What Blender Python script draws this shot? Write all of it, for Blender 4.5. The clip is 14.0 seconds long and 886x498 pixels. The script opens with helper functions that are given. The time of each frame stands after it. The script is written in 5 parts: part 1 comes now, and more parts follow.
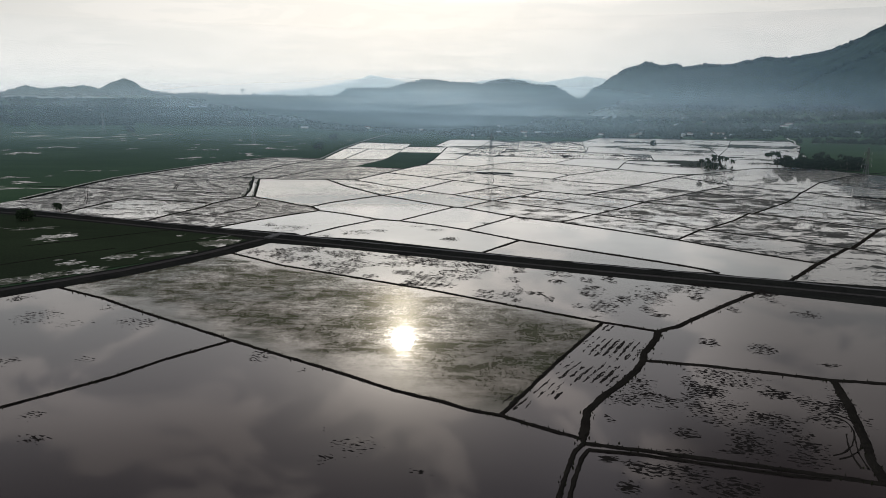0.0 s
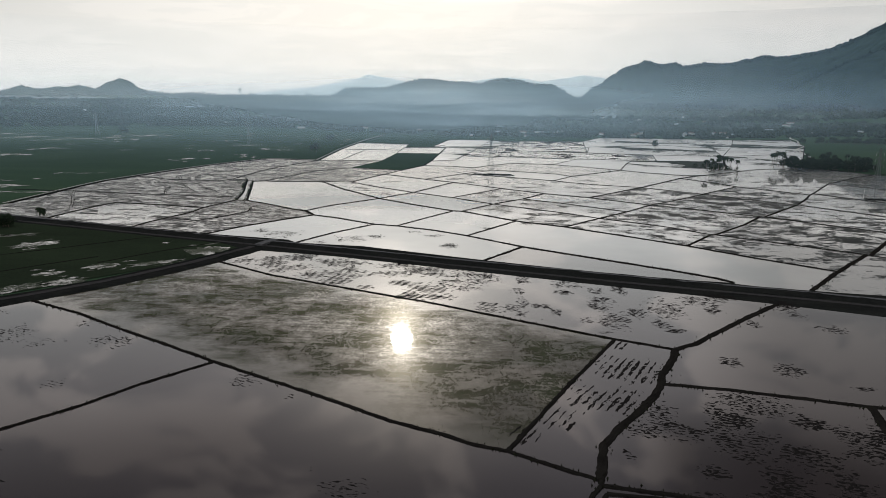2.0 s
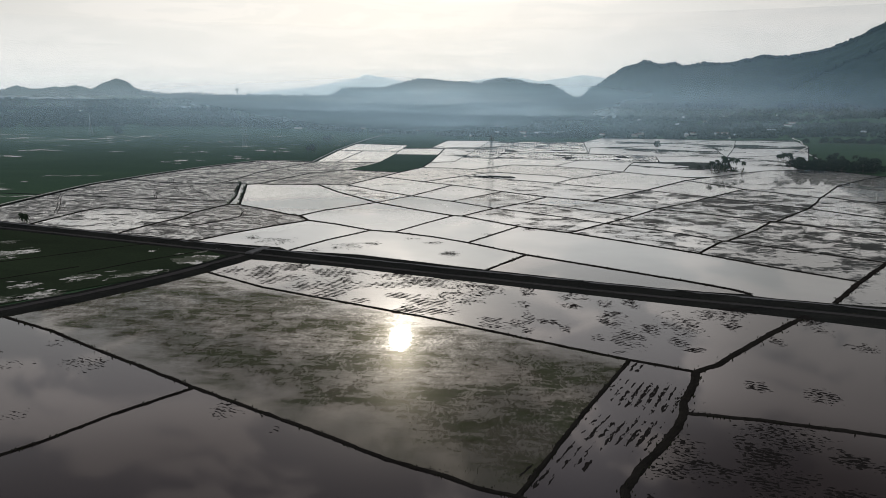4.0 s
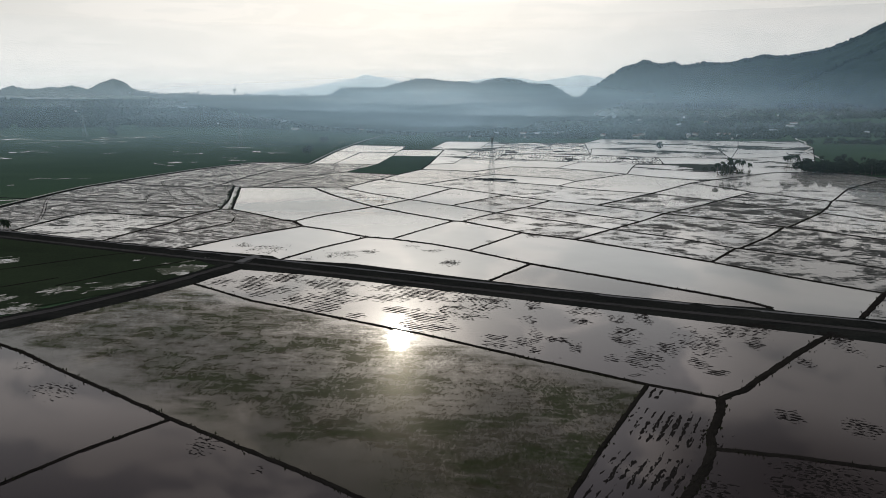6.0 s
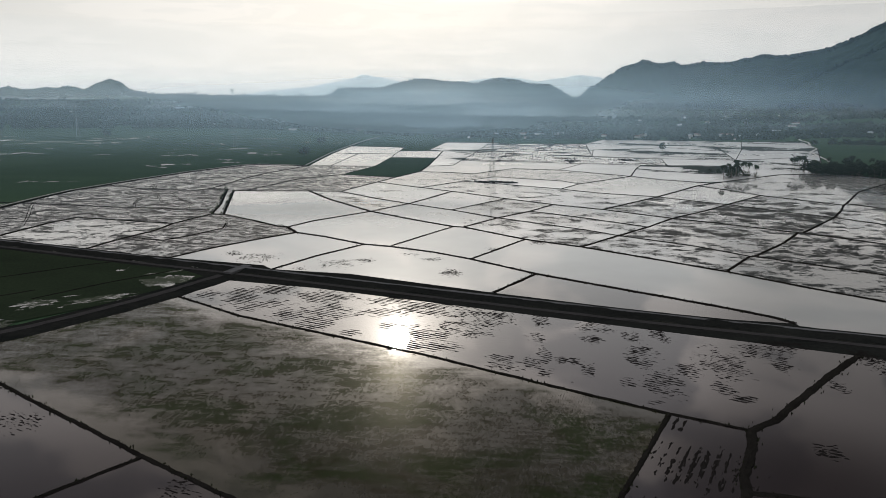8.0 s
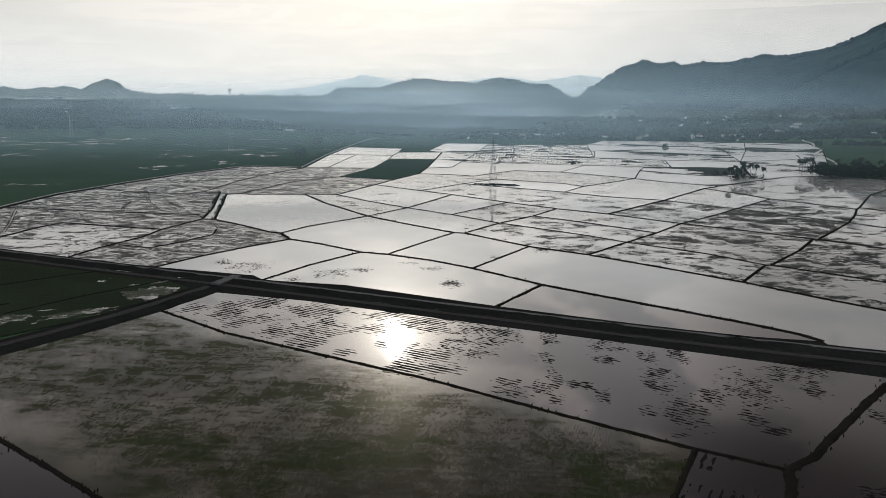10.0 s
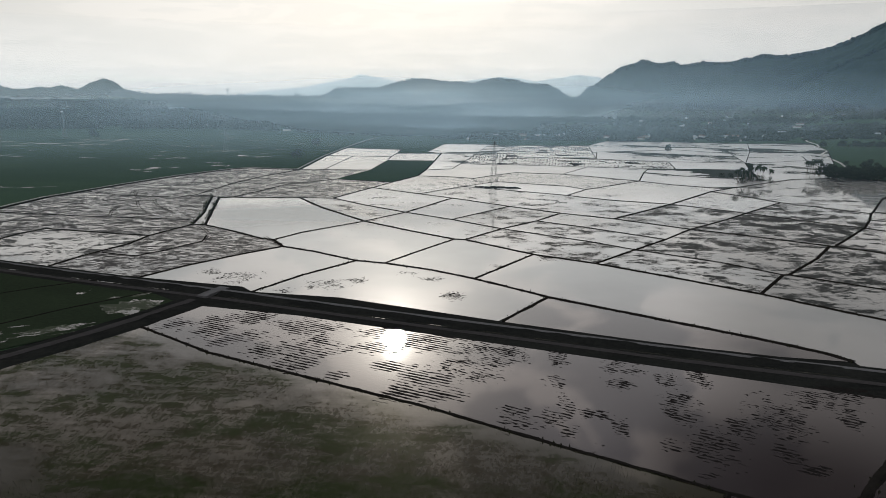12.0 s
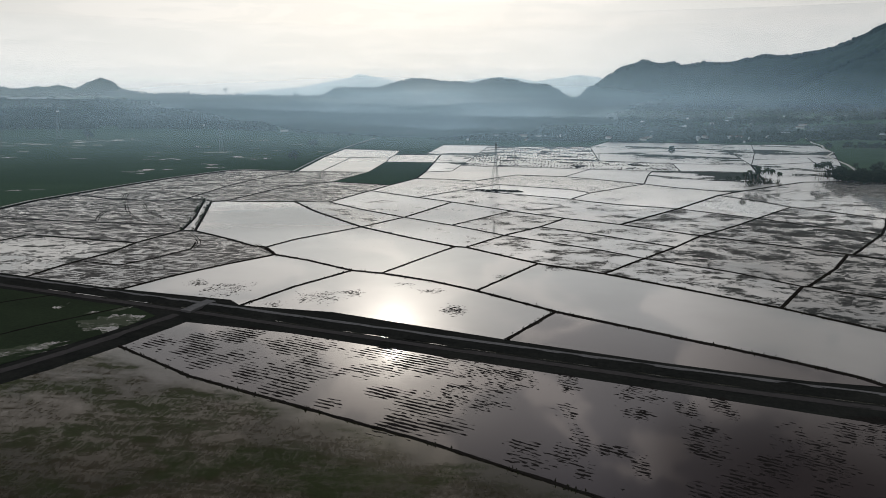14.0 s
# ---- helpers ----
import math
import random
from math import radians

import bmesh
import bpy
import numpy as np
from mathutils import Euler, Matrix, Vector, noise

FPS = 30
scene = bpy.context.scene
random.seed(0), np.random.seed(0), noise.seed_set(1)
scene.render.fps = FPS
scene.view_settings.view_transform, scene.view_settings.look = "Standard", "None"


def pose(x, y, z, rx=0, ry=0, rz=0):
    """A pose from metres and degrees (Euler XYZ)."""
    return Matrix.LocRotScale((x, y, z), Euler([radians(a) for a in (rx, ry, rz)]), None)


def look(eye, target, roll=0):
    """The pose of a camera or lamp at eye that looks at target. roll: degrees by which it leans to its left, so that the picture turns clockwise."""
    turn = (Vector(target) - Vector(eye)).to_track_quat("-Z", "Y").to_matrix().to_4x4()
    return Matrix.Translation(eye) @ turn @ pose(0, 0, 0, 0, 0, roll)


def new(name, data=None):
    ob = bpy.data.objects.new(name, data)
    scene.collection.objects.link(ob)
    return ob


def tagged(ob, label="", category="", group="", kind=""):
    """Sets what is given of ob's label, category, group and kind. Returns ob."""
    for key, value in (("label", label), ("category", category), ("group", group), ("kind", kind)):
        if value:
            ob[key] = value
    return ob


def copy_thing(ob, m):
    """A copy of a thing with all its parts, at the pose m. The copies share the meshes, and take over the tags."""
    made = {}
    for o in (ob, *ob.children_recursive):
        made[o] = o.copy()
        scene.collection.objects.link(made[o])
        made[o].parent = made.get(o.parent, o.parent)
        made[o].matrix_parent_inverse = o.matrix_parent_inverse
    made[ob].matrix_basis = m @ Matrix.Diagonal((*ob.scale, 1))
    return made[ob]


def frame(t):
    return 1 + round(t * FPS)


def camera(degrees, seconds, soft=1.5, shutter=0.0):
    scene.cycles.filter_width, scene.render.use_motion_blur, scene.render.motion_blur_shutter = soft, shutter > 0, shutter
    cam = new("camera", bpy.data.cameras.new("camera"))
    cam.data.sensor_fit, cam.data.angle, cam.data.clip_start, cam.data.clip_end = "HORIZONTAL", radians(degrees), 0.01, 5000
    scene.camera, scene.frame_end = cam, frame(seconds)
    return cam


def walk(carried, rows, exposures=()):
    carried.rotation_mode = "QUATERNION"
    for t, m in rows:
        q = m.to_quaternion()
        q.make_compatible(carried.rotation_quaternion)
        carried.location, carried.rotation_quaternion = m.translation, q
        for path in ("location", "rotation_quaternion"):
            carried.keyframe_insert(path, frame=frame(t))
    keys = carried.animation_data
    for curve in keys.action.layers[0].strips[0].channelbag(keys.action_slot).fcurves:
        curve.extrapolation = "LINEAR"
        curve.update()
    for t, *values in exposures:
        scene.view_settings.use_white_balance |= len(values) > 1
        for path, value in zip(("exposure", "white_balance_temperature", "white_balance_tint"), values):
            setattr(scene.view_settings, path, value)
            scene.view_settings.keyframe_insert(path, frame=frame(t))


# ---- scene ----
cam = camera(65.54, 14.0, soft=0.9)
PATH = [
    (0, (0.00, 0.00, 88.00), (-10.291, 97.016, 66.044), 0.498),
    (2, (-2.62, 19.74, 88.16), (-12.690, 116.763, 66.131), 0.405),
    (4, (-5.43, 39.32, 88.54), (-15.283, 136.358, 66.488), 0.343),
    (6, (-8.32, 58.86, 88.92), (-17.971, 155.923, 66.873), 0.305),
    (8, (-11.22, 78.44, 89.21), (-20.663, 175.522, 67.171), 0.287),
    (10, (-14.03, 98.05, 89.43), (-23.276, 195.156, 67.393), 0.288),
    (12, (-16.67, 117.65, 89.73), (-25.732, 214.765, 67.678), 0.312),
    (14, (-19.02, 137.11, 90.37), (-27.961, 234.231, 68.291), 0.363),
]
walk(cam, [(t, look(eye, target, roll)) for t, eye, target, roll in PATH])

# ---- light ----
SUN_AZ, SUN_EL = -9.5, 20.1  # degrees: to the right of +y, and up
SUN_DIR = Vector((math.sin(radians(SUN_AZ)) * math.cos(radians(SUN_EL)), math.cos(radians(SUN_AZ)) * math.cos(radians(SUN_EL)), math.sin(radians(SUN_EL))))


def link(tree, a, b):
    tree.links.new(a, b)


def math_node(tree, op, a, b=None, clamp=False):
    n = tree.nodes.new("ShaderNodeMath")
    n.operation, n.use_clamp = op, clamp
    for socket, v in zip(n.inputs, (a, b)):
        if v is None:
            continue
        if isinstance(v, (int, float)):
            socket.default_value = v
        else:
            link(tree, v, socket)
    return n.outputs[0]


def ramp(tree, fac, stops, smooth=False):
    n = tree.nodes.new("ShaderNodeValToRGB")
    if smooth:
        n.color_ramp.interpolation = "EASE"
    while len(n.color_ramp.elements) < len(stops):
        n.color_ramp.elements.new(0.5)
    for e, (p, c) in zip(n.color_ramp.elements, stops):
        e.position = p
        e.color = (c, c, c, 1) if isinstance(c, (int, float)) else (*c, 1)
    link(tree, fac, n.inputs[0])
    return n.outputs[0]


def noise_node(tree, vec, scale, detail=4.0, rough=0.5, distortion=0.0):
    n = tree.nodes.new("ShaderNodeTexNoise")
    n.inputs["Scale"].default_value, n.inputs["Detail"].default_value = scale, detail
    n.inputs["Roughness"].default_value, n.inputs["Distortion"].default_value = rough, distortion
    link(tree, vec, n.inputs["Vector"])
    return n.outputs["Fac"]


def mix_color(tree, fac, a, b):
    n = tree.nodes.new("ShaderNodeMix")
    n.data_type = "RGBA"
    for socket, v in ((n.inputs[0], fac), (n.inputs[6], a), (n.inputs[7], b)):
        if isinstance(v, (int, float)):
            socket.default_value = v
        elif isinstance(v, tuple):
            socket.default_value = (*v, 1)
        else:
            link(tree, v, socket)
    return n.outputs[2]


def mapped(tree, vec, rot=0.0, scale=(1, 1, 1)):
    n = tree.nodes.new("ShaderNodeMapping")
    n.inputs["Rotation"].default_value = (0, 0, radians(rot))
    n.inputs["Scale"].default_value = scale
    link(tree, vec, n.inputs["Vector"])
    return n.outputs[0]


world = bpy.data.worlds.new("sky")
scene.world = world
world.use_nodes = True
wt = world.node_tree
wt.nodes.clear()
sky = wt.nodes.new("ShaderNodeTexSky")
sky.sky_type, sky.sun_disc = "NISHITA", False
sky.sun_elevation, sky.sun_rotation = radians(SUN_EL), radians(SUN_AZ)
sky.air_density, sky.dust_density, sky.altitude = 1.0, 3.0, 90
coord = wt.nodes.new("ShaderNodeTexCoord").outputs["Generated"]
xyz = wt.nodes.new("ShaderNodeSeparateXYZ")
link(wt, coord, xyz.inputs[0])
up = math_node(wt, "MAXIMUM", xyz.outputs[2], 0.0)
# a thin, broken cloud deck over the whole sky, seen in the water
flat = wt.nodes.new("ShaderNodeVectorMath")
flat.operation = "DIVIDE"
link(wt, coord, flat.inputs[0])
lift = math_node(wt, "ADD", up, 0.12)
lift3 = wt.nodes.new("ShaderNodeCombineXYZ")
for s in lift3.inputs:
    link(wt, lift, s)
link(wt, lift3.outputs[0], flat.inputs[1])
drift = wt.nodes.new("ShaderNodeVectorMath")
link(wt, flat.outputs[0], drift.inputs[0])
drift.inputs[1].default_value = (-0.24, 5.1, 0.0)
deck = noise_node(wt, drift.outputs[0], 2.3, 8.0, 0.55, 0.6)
deck = ramp(wt, deck, ((0.465, 0.0), (0.55, 1.0)), True)
# brightened just above the view and overhead, to lift water and diffuse light
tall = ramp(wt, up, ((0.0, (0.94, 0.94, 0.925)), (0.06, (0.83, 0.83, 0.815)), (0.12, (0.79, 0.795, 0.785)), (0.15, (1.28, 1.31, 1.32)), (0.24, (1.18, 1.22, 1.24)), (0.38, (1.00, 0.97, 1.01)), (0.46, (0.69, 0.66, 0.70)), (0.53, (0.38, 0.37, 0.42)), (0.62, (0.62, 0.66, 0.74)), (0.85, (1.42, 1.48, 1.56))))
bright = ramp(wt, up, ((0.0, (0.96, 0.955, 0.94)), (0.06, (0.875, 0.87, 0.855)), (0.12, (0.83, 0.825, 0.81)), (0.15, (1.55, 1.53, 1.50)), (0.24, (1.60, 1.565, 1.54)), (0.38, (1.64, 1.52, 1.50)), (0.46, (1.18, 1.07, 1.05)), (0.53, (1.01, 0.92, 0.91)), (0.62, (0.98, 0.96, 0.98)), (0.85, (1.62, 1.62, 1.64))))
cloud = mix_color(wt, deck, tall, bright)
# the sun stands behind thin cloud: a soft glow round it
dot = wt.nodes.new("ShaderNodeVectorMath")
dot.operation = "DOT_PRODUCT"
link(wt, coord, dot.inputs[0])
dot.inputs[1].default_value = SUN_DIR
glow = math_node(wt, "POWER", math_node(wt, "MAXIMUM", dot.outputs["Value"], 0.0), 5200.0)
glow_soft = math_node(wt, "POWER", math_node(wt, "MAXIMUM", dot.outputs["Value"], 0.0), 1000.0)
glow_mid = math_node(wt, "POWER", math_node(wt, "MAXIMUM", dot.outputs["Value"], 0.0), 240.0)
glow_wide = math_node(wt, "POWER", math_node(wt, "MAXIMUM", dot.outputs["Value"], 0.0), 90.0)
# the sky grows dimmer away from the sun, above the bright horizon
fall = ramp(wt, math_node(wt, "MAXIMUM", dot.outputs["Value"], 0.0), ((0.66, 0.85), (0.74, 0.60), (0.80, 0.60), (0.855, 0.76), (0.915, 1.0), (1.0, 1.05)))
high = ramp(wt, up, ((0.17, 0.0), (0.36, 1.0)))
# sky dimmed to the east and west, added to darken the water's reflections
east = ramp(wt, math_node(wt, "ADD", math_node(wt, "MULTIPLY", xyz.outputs[0], 0.5), 0.5), ((0.22, 0.66), (0.37, 1.0), (0.53, 1.0), (0.60, 0.86), (0.68, 0.28)), True)
east = math_node(wt, "ADD", 1.0, math_node(wt, "MULTIPLY", ramp(wt, up, ((0.12, 0.0), (0.20, 0.78), (0.29, 0.70), (0.37, 0.62), (0.44, 0.75), (0.50, 1.0))), math_node(wt, "SUBTRACT", east, 1.0)))
fall = math_node(wt, "ADD", 1.0, math_node(wt, "MULTIPLY", high, math_node(wt, "SUBTRACT", fall, 1.0)))
fall = math_node(wt, "MULTIPLY", fall, east)
# higher up, added patches: brighter under the sun, darker south-east, for the reflections
bank = ramp(wt, math_node(wt, "ADD", math_node(wt, "MULTIPLY", xyz.outputs[0], 0.5), 0.5), ((0.30, 0.42), (0.42, 0.45), (0.50, 0.59), (0.565, 0.70), (0.59, 0.58), (0.62, 0.27), (0.70, 0.16), (0.80, 0.5)), True)
bank = math_node(wt, "SUBTRACT", math_node(wt, "MULTIPLY", bank, 2.0), 1.0)
bank = math_node(wt, "MULTIPLY", bank, ramp(wt, up, ((0.38, 0.0), (0.46, 1.0), (0.55, 1.0), (0.70, 0.0)), True))
fall = math_node(wt, "MULTIPLY", fall, math_node(wt, "ADD", 1.0, bank))
# and a little greyer low down, far to the side of the sun
aside = ramp(wt, dot.outputs["Value"], ((0.82, 0.80), (0.96, 1.0)), True)
aside = math_node(wt, "MULTIPLY", math_node(wt, "SUBTRACT", aside, 1.0), ramp(wt, up, ((0.02, 0.0), (0.10, 1.0), (0.13, 1.0), (0.16, 0.0))))
fall = math_node(wt, "MULTIPLY", fall, math_node(wt, "ADD", 1.0, aside))
dim = wt.nodes.new("ShaderNodeVectorMath")
dim.operation = "SCALE"
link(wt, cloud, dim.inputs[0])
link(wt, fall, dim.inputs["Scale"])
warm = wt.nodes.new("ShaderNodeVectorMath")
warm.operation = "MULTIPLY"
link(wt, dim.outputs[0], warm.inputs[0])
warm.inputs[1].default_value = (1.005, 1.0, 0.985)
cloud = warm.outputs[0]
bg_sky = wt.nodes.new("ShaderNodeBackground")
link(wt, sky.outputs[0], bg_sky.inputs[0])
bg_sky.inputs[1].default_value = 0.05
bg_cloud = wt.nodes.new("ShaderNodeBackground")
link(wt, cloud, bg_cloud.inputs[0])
bg_glow = wt.nodes.new("ShaderNodeBackground")
bg_glow.inputs[0].default_value = (1.0, 0.92, 0.80, 1)
glows = math_node(wt, "ADD", math_node(wt, "MULTIPLY", glow, 7.0), math_node(wt, "MULTIPLY", math_node(wt, "MULTIPLY", glow_mid, ramp(wt, up, ((0.10, 0.2), (0.22, 1.0)))), 2.0))
glows = math_node(wt, "ADD", glows, math_node(wt, "MULTIPLY", glow_soft, 4.0))
link(wt, math_node(wt, "ADD", glows, math_node(wt, "MULTIPLY", math_node(wt, "MULTIPLY", glow_wide, ramp(wt, up, ((0.10, 0.08), (0.14, 0.14), (0.24, 1.0)))), 0.95)), bg_glow.inputs[1])
mixed = wt.nodes.new("ShaderNodeMixShader")
mixed.inputs[0].default_value = 0.93
link(wt, bg_sky.outputs[0], mixed.inputs[1])
link(wt, bg_cloud.outputs[0], mixed.inputs[2])
added = wt.nodes.new("ShaderNodeAddShader")
link(wt, mixed.outputs[0], added.inputs[0])
link(wt, bg_glow.outputs[0], added.inputs[1])
out = wt.nodes.new("ShaderNodeOutputWorld")
link(wt, added.outputs[0], out.inputs[0])

sun_data = bpy.data.lights.new("sun", "SUN")
sun_data.energy, sun_data.angle, sun_data.color = 0.5, radians(1.7), (1.0, 0.93, 0.82)
sun = new("sun", sun_data)
sun.rotation_euler = (-SUN_DIR).to_track_quat("-Z", "Y").to_euler()
scene.view_settings.exposure = 0.11


# ---- materials ----
def material(name):
    m = bpy.data.materials.new(name)
    m.use_nodes = True
    t = m.node_tree
    bsdf = t.nodes["Principled BSDF"]
    pos = t.nodes.new("ShaderNodeNewGeometry").outputs["Position"]
    return m, t, bsdf, pos


def put(tree, bsdf, **values):
    for key, v in values.items():
        socket = bsdf.inputs[key.replace("_", " ")]
        if isinstance(v, (int, float)):
            socket.default_value = v
        elif isinstance(v, tuple):
            socket.default_value = (*v, 1)
        else:
            link(tree, v, socket)


def bump(tree, bsdf, height, strength=0.5, distance=0.1):
    n = tree.nodes.new("ShaderNodeBump")
    n.inputs["Strength"].default_value, n.inputs["Distance"].default_value = strength, distance
    link(tree, height, n.inputs["Height"])
    link(tree, n.outputs[0], bsdf.inputs["Normal"])


ROWS = 16.0  # the way in which the fields were ploughed, degrees


BROWN = ((0.0125, 0.0098, 0.0105), (0.0200, 0.0160, 0.0170))
# scaled up, this stands for silt plus sky reflection painted into the water
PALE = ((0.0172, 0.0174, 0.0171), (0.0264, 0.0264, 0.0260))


def paddy(name, low, high, mud=(0.014, 0.017, 0.017), stretch=0.8, scale=0.055, film=0.0, swirl=0.45, combed=0.0, pale_gain=1.0, vary=0.0, lump=4.5, broad=0.42, ripple=0.035):
    """Shallow turbid water over mud that breaks the surface where the noise is high. The gain pales the water, for silt
    and painted sky reflection.
    """
    m, t, bsdf, pos = material(name)
    rnd = t.nodes.new("ShaderNodeObjectInfo").outputs["Random"]
    shift = t.nodes.new("ShaderNodeCombineXYZ")
    link(t, math_node(t, "MULTIPLY", rnd, 700.0), shift.inputs[2])
    moved = t.nodes.new("ShaderNodeVectorMath")
    link(t, pos, moved.inputs[0])
    link(t, shift.outputs[0], moved.inputs[1])
    v = mapped(t, moved.outputs[0], ROWS, (1.0 / stretch, 1.0, 1.0))
    big = noise_node(t, v, scale, 3.0, 0.5, swirl)
    fine = noise_node(t, mapped(t, moved.outputs[0], ROWS, (0.6, 1.0, 1.0)), scale * lump, 8.0, 0.76, 0.9)
    both = math_node(t, "ADD", math_node(t, "MULTIPLY", big, broad), math_node(t, "MULTIPLY", fine, 1.0 - broad))
    # no two fields are drained alike
    both = math_node(t, "ADD", both, math_node(t, "MULTIPLY", math_node(t, "SUBTRACT", rnd, 0.55), vary))
    if combed:
        w = t.nodes.new("ShaderNodeTexWave")
        w.inputs["Scale"].default_value, w.inputs["Distortion"].default_value = 0.11, 5.0
        w.inputs["Detail"].default_value, w.inputs["Detail Scale"].default_value = 3.0, 0.25
        w.bands_direction = "Y"
        link(t, mapped(t, moved.outputs[0], ROWS - 4), w.inputs["Vector"])
        both = math_node(t, "ADD", math_node(t, "MULTIPLY", both, 1 - combed), math_node(t, "MULTIPLY", w.outputs["Fac"], combed))
    amount = math_node(t, "MULTIPLY", math_node(t, "SUBTRACT", both, low), 1.0 / (high - low), clamp=True)
    tint = noise_node(t, pos, 0.35, 4.0)
    wet = mix_color(t, tint, tuple(c * 0.55 for c in mud), tuple(c * 1.2 for c in mud))
    murk = mix_color(t, noise_node(t, pos, 0.02, 3.0), tuple(c * pale_gain for c in (BROWN[0] if pale_gain < 2 else PALE[0])), tuple(c * pale_gain for c in (BROWN[1] if pale_gain < 2 else PALE[1])))
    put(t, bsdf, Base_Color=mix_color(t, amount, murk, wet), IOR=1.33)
    put(t, bsdf, Roughness=math_node(t, "ADD", math_node(t, "MULTIPLY", amount, 0.62 - film), ripple))
    put(t, bsdf, Specular_IOR_Level=math_node(t, "SUBTRACT", 0.5, math_node(t, "MULTIPLY", amount, 0.44 - film)))
    rough_h = math_node(t, "MULTIPLY", math_node(t, "MULTIPLY", amount, fine), 1.0)
    bump(t, bsdf, rough_h, 0.2, 0.1)
    return m


M_CLEAR = paddy("clear_water", 0.66, 0.80, scale=0.04)
# high gains put the sky's reflection into the colour, beyond what silt gives
M_SILT_SKY = paddy("silty_water_sky_pale", 0.66, 0.80, scale=0.04, pale_gain=7.5)
M_FAR_SKY = paddy("far_water_sky_pale", 0.60, 0.70, scale=0.05, pale_gain=20.0)
M_FARMIX = paddy("far_weedy_water", 0.535, 0.550, mud=(0.017, 0.025, 0.021), stretch=2.0, scale=0.011, vary=0.04, pale_gain=22.0, lump=2.6, broad=0.5, ripple=0.2)
M_POOL = paddy("pool_in_rice", 0.44, 0.515, mud=(0.018, 0.027, 0.014), stretch=1.6, scale=0.11)
M_LIGHT = paddy("water_some_mud", 0.545, 0.58, vary=0.05, pale_gain=13.5, scale=0.07, stretch=1.4)
M_MID = paddy("water_half_mud", 0.525, 0.558, film=0.03, vary=0.07, pale_gain=10.5, scale=0.07, stretch=1.4)
M_DENSE = paddy("water_much_mud", 0.492, 0.530, film=0.03, vary=0.06, pale_gain=5.5, scale=0.075, stretch=1.5)
M_GREENWET = paddy("wet_green_rice", 0.45, 0.50, mud=(0.025, 0.040, 0.028), stretch=2.4, pale_gain=12.0, scale=0.03)
M_HEAVY = paddy("churned_mud", 0.45, 0.515, mud=(0.0185, 0.019, 0.0203), stretch=2.4, scale=0.14, film=0.02, swirl=1.8, combed=0.05, pale_gain=5.5, lump=4.0)


def rice_water():
    """Flooded field under young rice: water glinting between green rows."""
    m, t, bsdf, pos = material("young_rice_water")
    v = mapped(t, pos, ROWS, (0.9, 1.0, 1.0))
    big = noise_node(t, v, 0.16, 6.0, 0.66, 0.6)
    fine = noise_node(t, mapped(t, pos, 0, (1.0, 0.5, 1.0)), 1.1, 4.0, 0.75)
    streak = noise_node(t, mapped(t, pos, 25, (0.045, 1.0, 1.0)), 0.55, 3.0, 0.62, 0.25)
    clump = noise_node(t, mapped(t, pos, ROWS, (0.6, 1.0, 1.0)), 0.055, 6.0, 0.66, 0.5)
    patch = ramp(t, clump, ((0.43, 0.0), (0.59, 1.0)))
    grain = math_node(t, "ADD", math_node(t, "MULTIPLY", fine, 0.8), math_node(t, "ADD", math_node(t, "MULTIPLY", streak, 0.36), math_node(t, "MULTIPLY", big, 0.76)))
    cover = math_node(t, "ADD", math_node(t, "MULTIPLY", math_node(t, "SUBTRACT", grain, 0.96), 2.2), math_node(t, "ADD", 0.52, math_node(t, "MULTIPLY", patch, 0.36)))
    # bare water along the southern and northern bunds
    xyz = t.nodes.new("ShaderNodeSeparateXYZ")
    link(t, pos, xyz.inputs[0])
    south = math_node(t, "ADD", math_node(t, "ADD", math_node(t, "MULTIPLY", xyz.outputs[0], 0.4535), math_node(t, "MULTIPLY", xyz.outputs[1], 0.891)), -157.5)
    north = math_node(t, "SUBTRACT", 257.0, math_node(t, "ADD", math_node(t, "MULTIPLY", xyz.outputs[0], 0.419), math_node(t, "MULTIPLY", xyz.outputs[1], 0.908)))
    margin = math_node(t, "MINIMUM", math_node(t, "MULTIPLY", south, 0.05), math_node(t, "MULTIPLY", north, 0.09))
    margin = math_node(t, "ADD", margin, math_node(t, "MULTIPLY", math_node(t, "SUBTRACT", clump, 0.5), 2.4))
    cover = math_node(t, "MULTIPLY", ramp(t, cover, ((0.12, 0.12), (0.97, 0.97))), ramp(t, margin, ((0.15, 0.22), (0.85, 1.0)), True))
    put(t, bsdf, Base_Color=(0.016, 0.015, 0.009), IOR=1.33, Roughness=0.03, Specular_Tint=(1.0, 0.97, 0.86))
    leaf = t.nodes.new("ShaderNodeBsdfPrincipled")
    put(t, leaf, Base_Color=mix_color(t, patch, (0.0132, 0.0110, 0.0062), (0.0098, 0.0155, 0.0050)), Roughness=0.8, Specular_IOR_Level=0.0)
    mixer = t.nodes.new("ShaderNodeMixShader")
    link(t, cover, mixer.inputs[0])
    link(t, bsdf.outputs[0], mixer.inputs[1])
    # a little sheen off the wet leaves
    sheen = t.nodes.new("ShaderNodeBsdfGlossy")
    sheen.inputs["Color"].default_value = (1.0, 0.95, 0.80, 1)
    sheen.inputs["Roughness"].default_value = 0.22
    wet_leaf = t.nodes.new("ShaderNodeMixShader")
    low = t.nodes.new("ShaderNodeFresnel")
    low.inputs["IOR"].default_value = 1.33
    link(t, math_node(t, "MULTIPLY", low.outputs[0], 0.11), wet_leaf.inputs[0])
    link(t, leaf.outputs[0], wet_leaf.inputs[1])
    link(t, sheen.outputs[0], wet_leaf.inputs[2])
    link(t, wet_leaf.outputs[0], mixer.inputs[2])
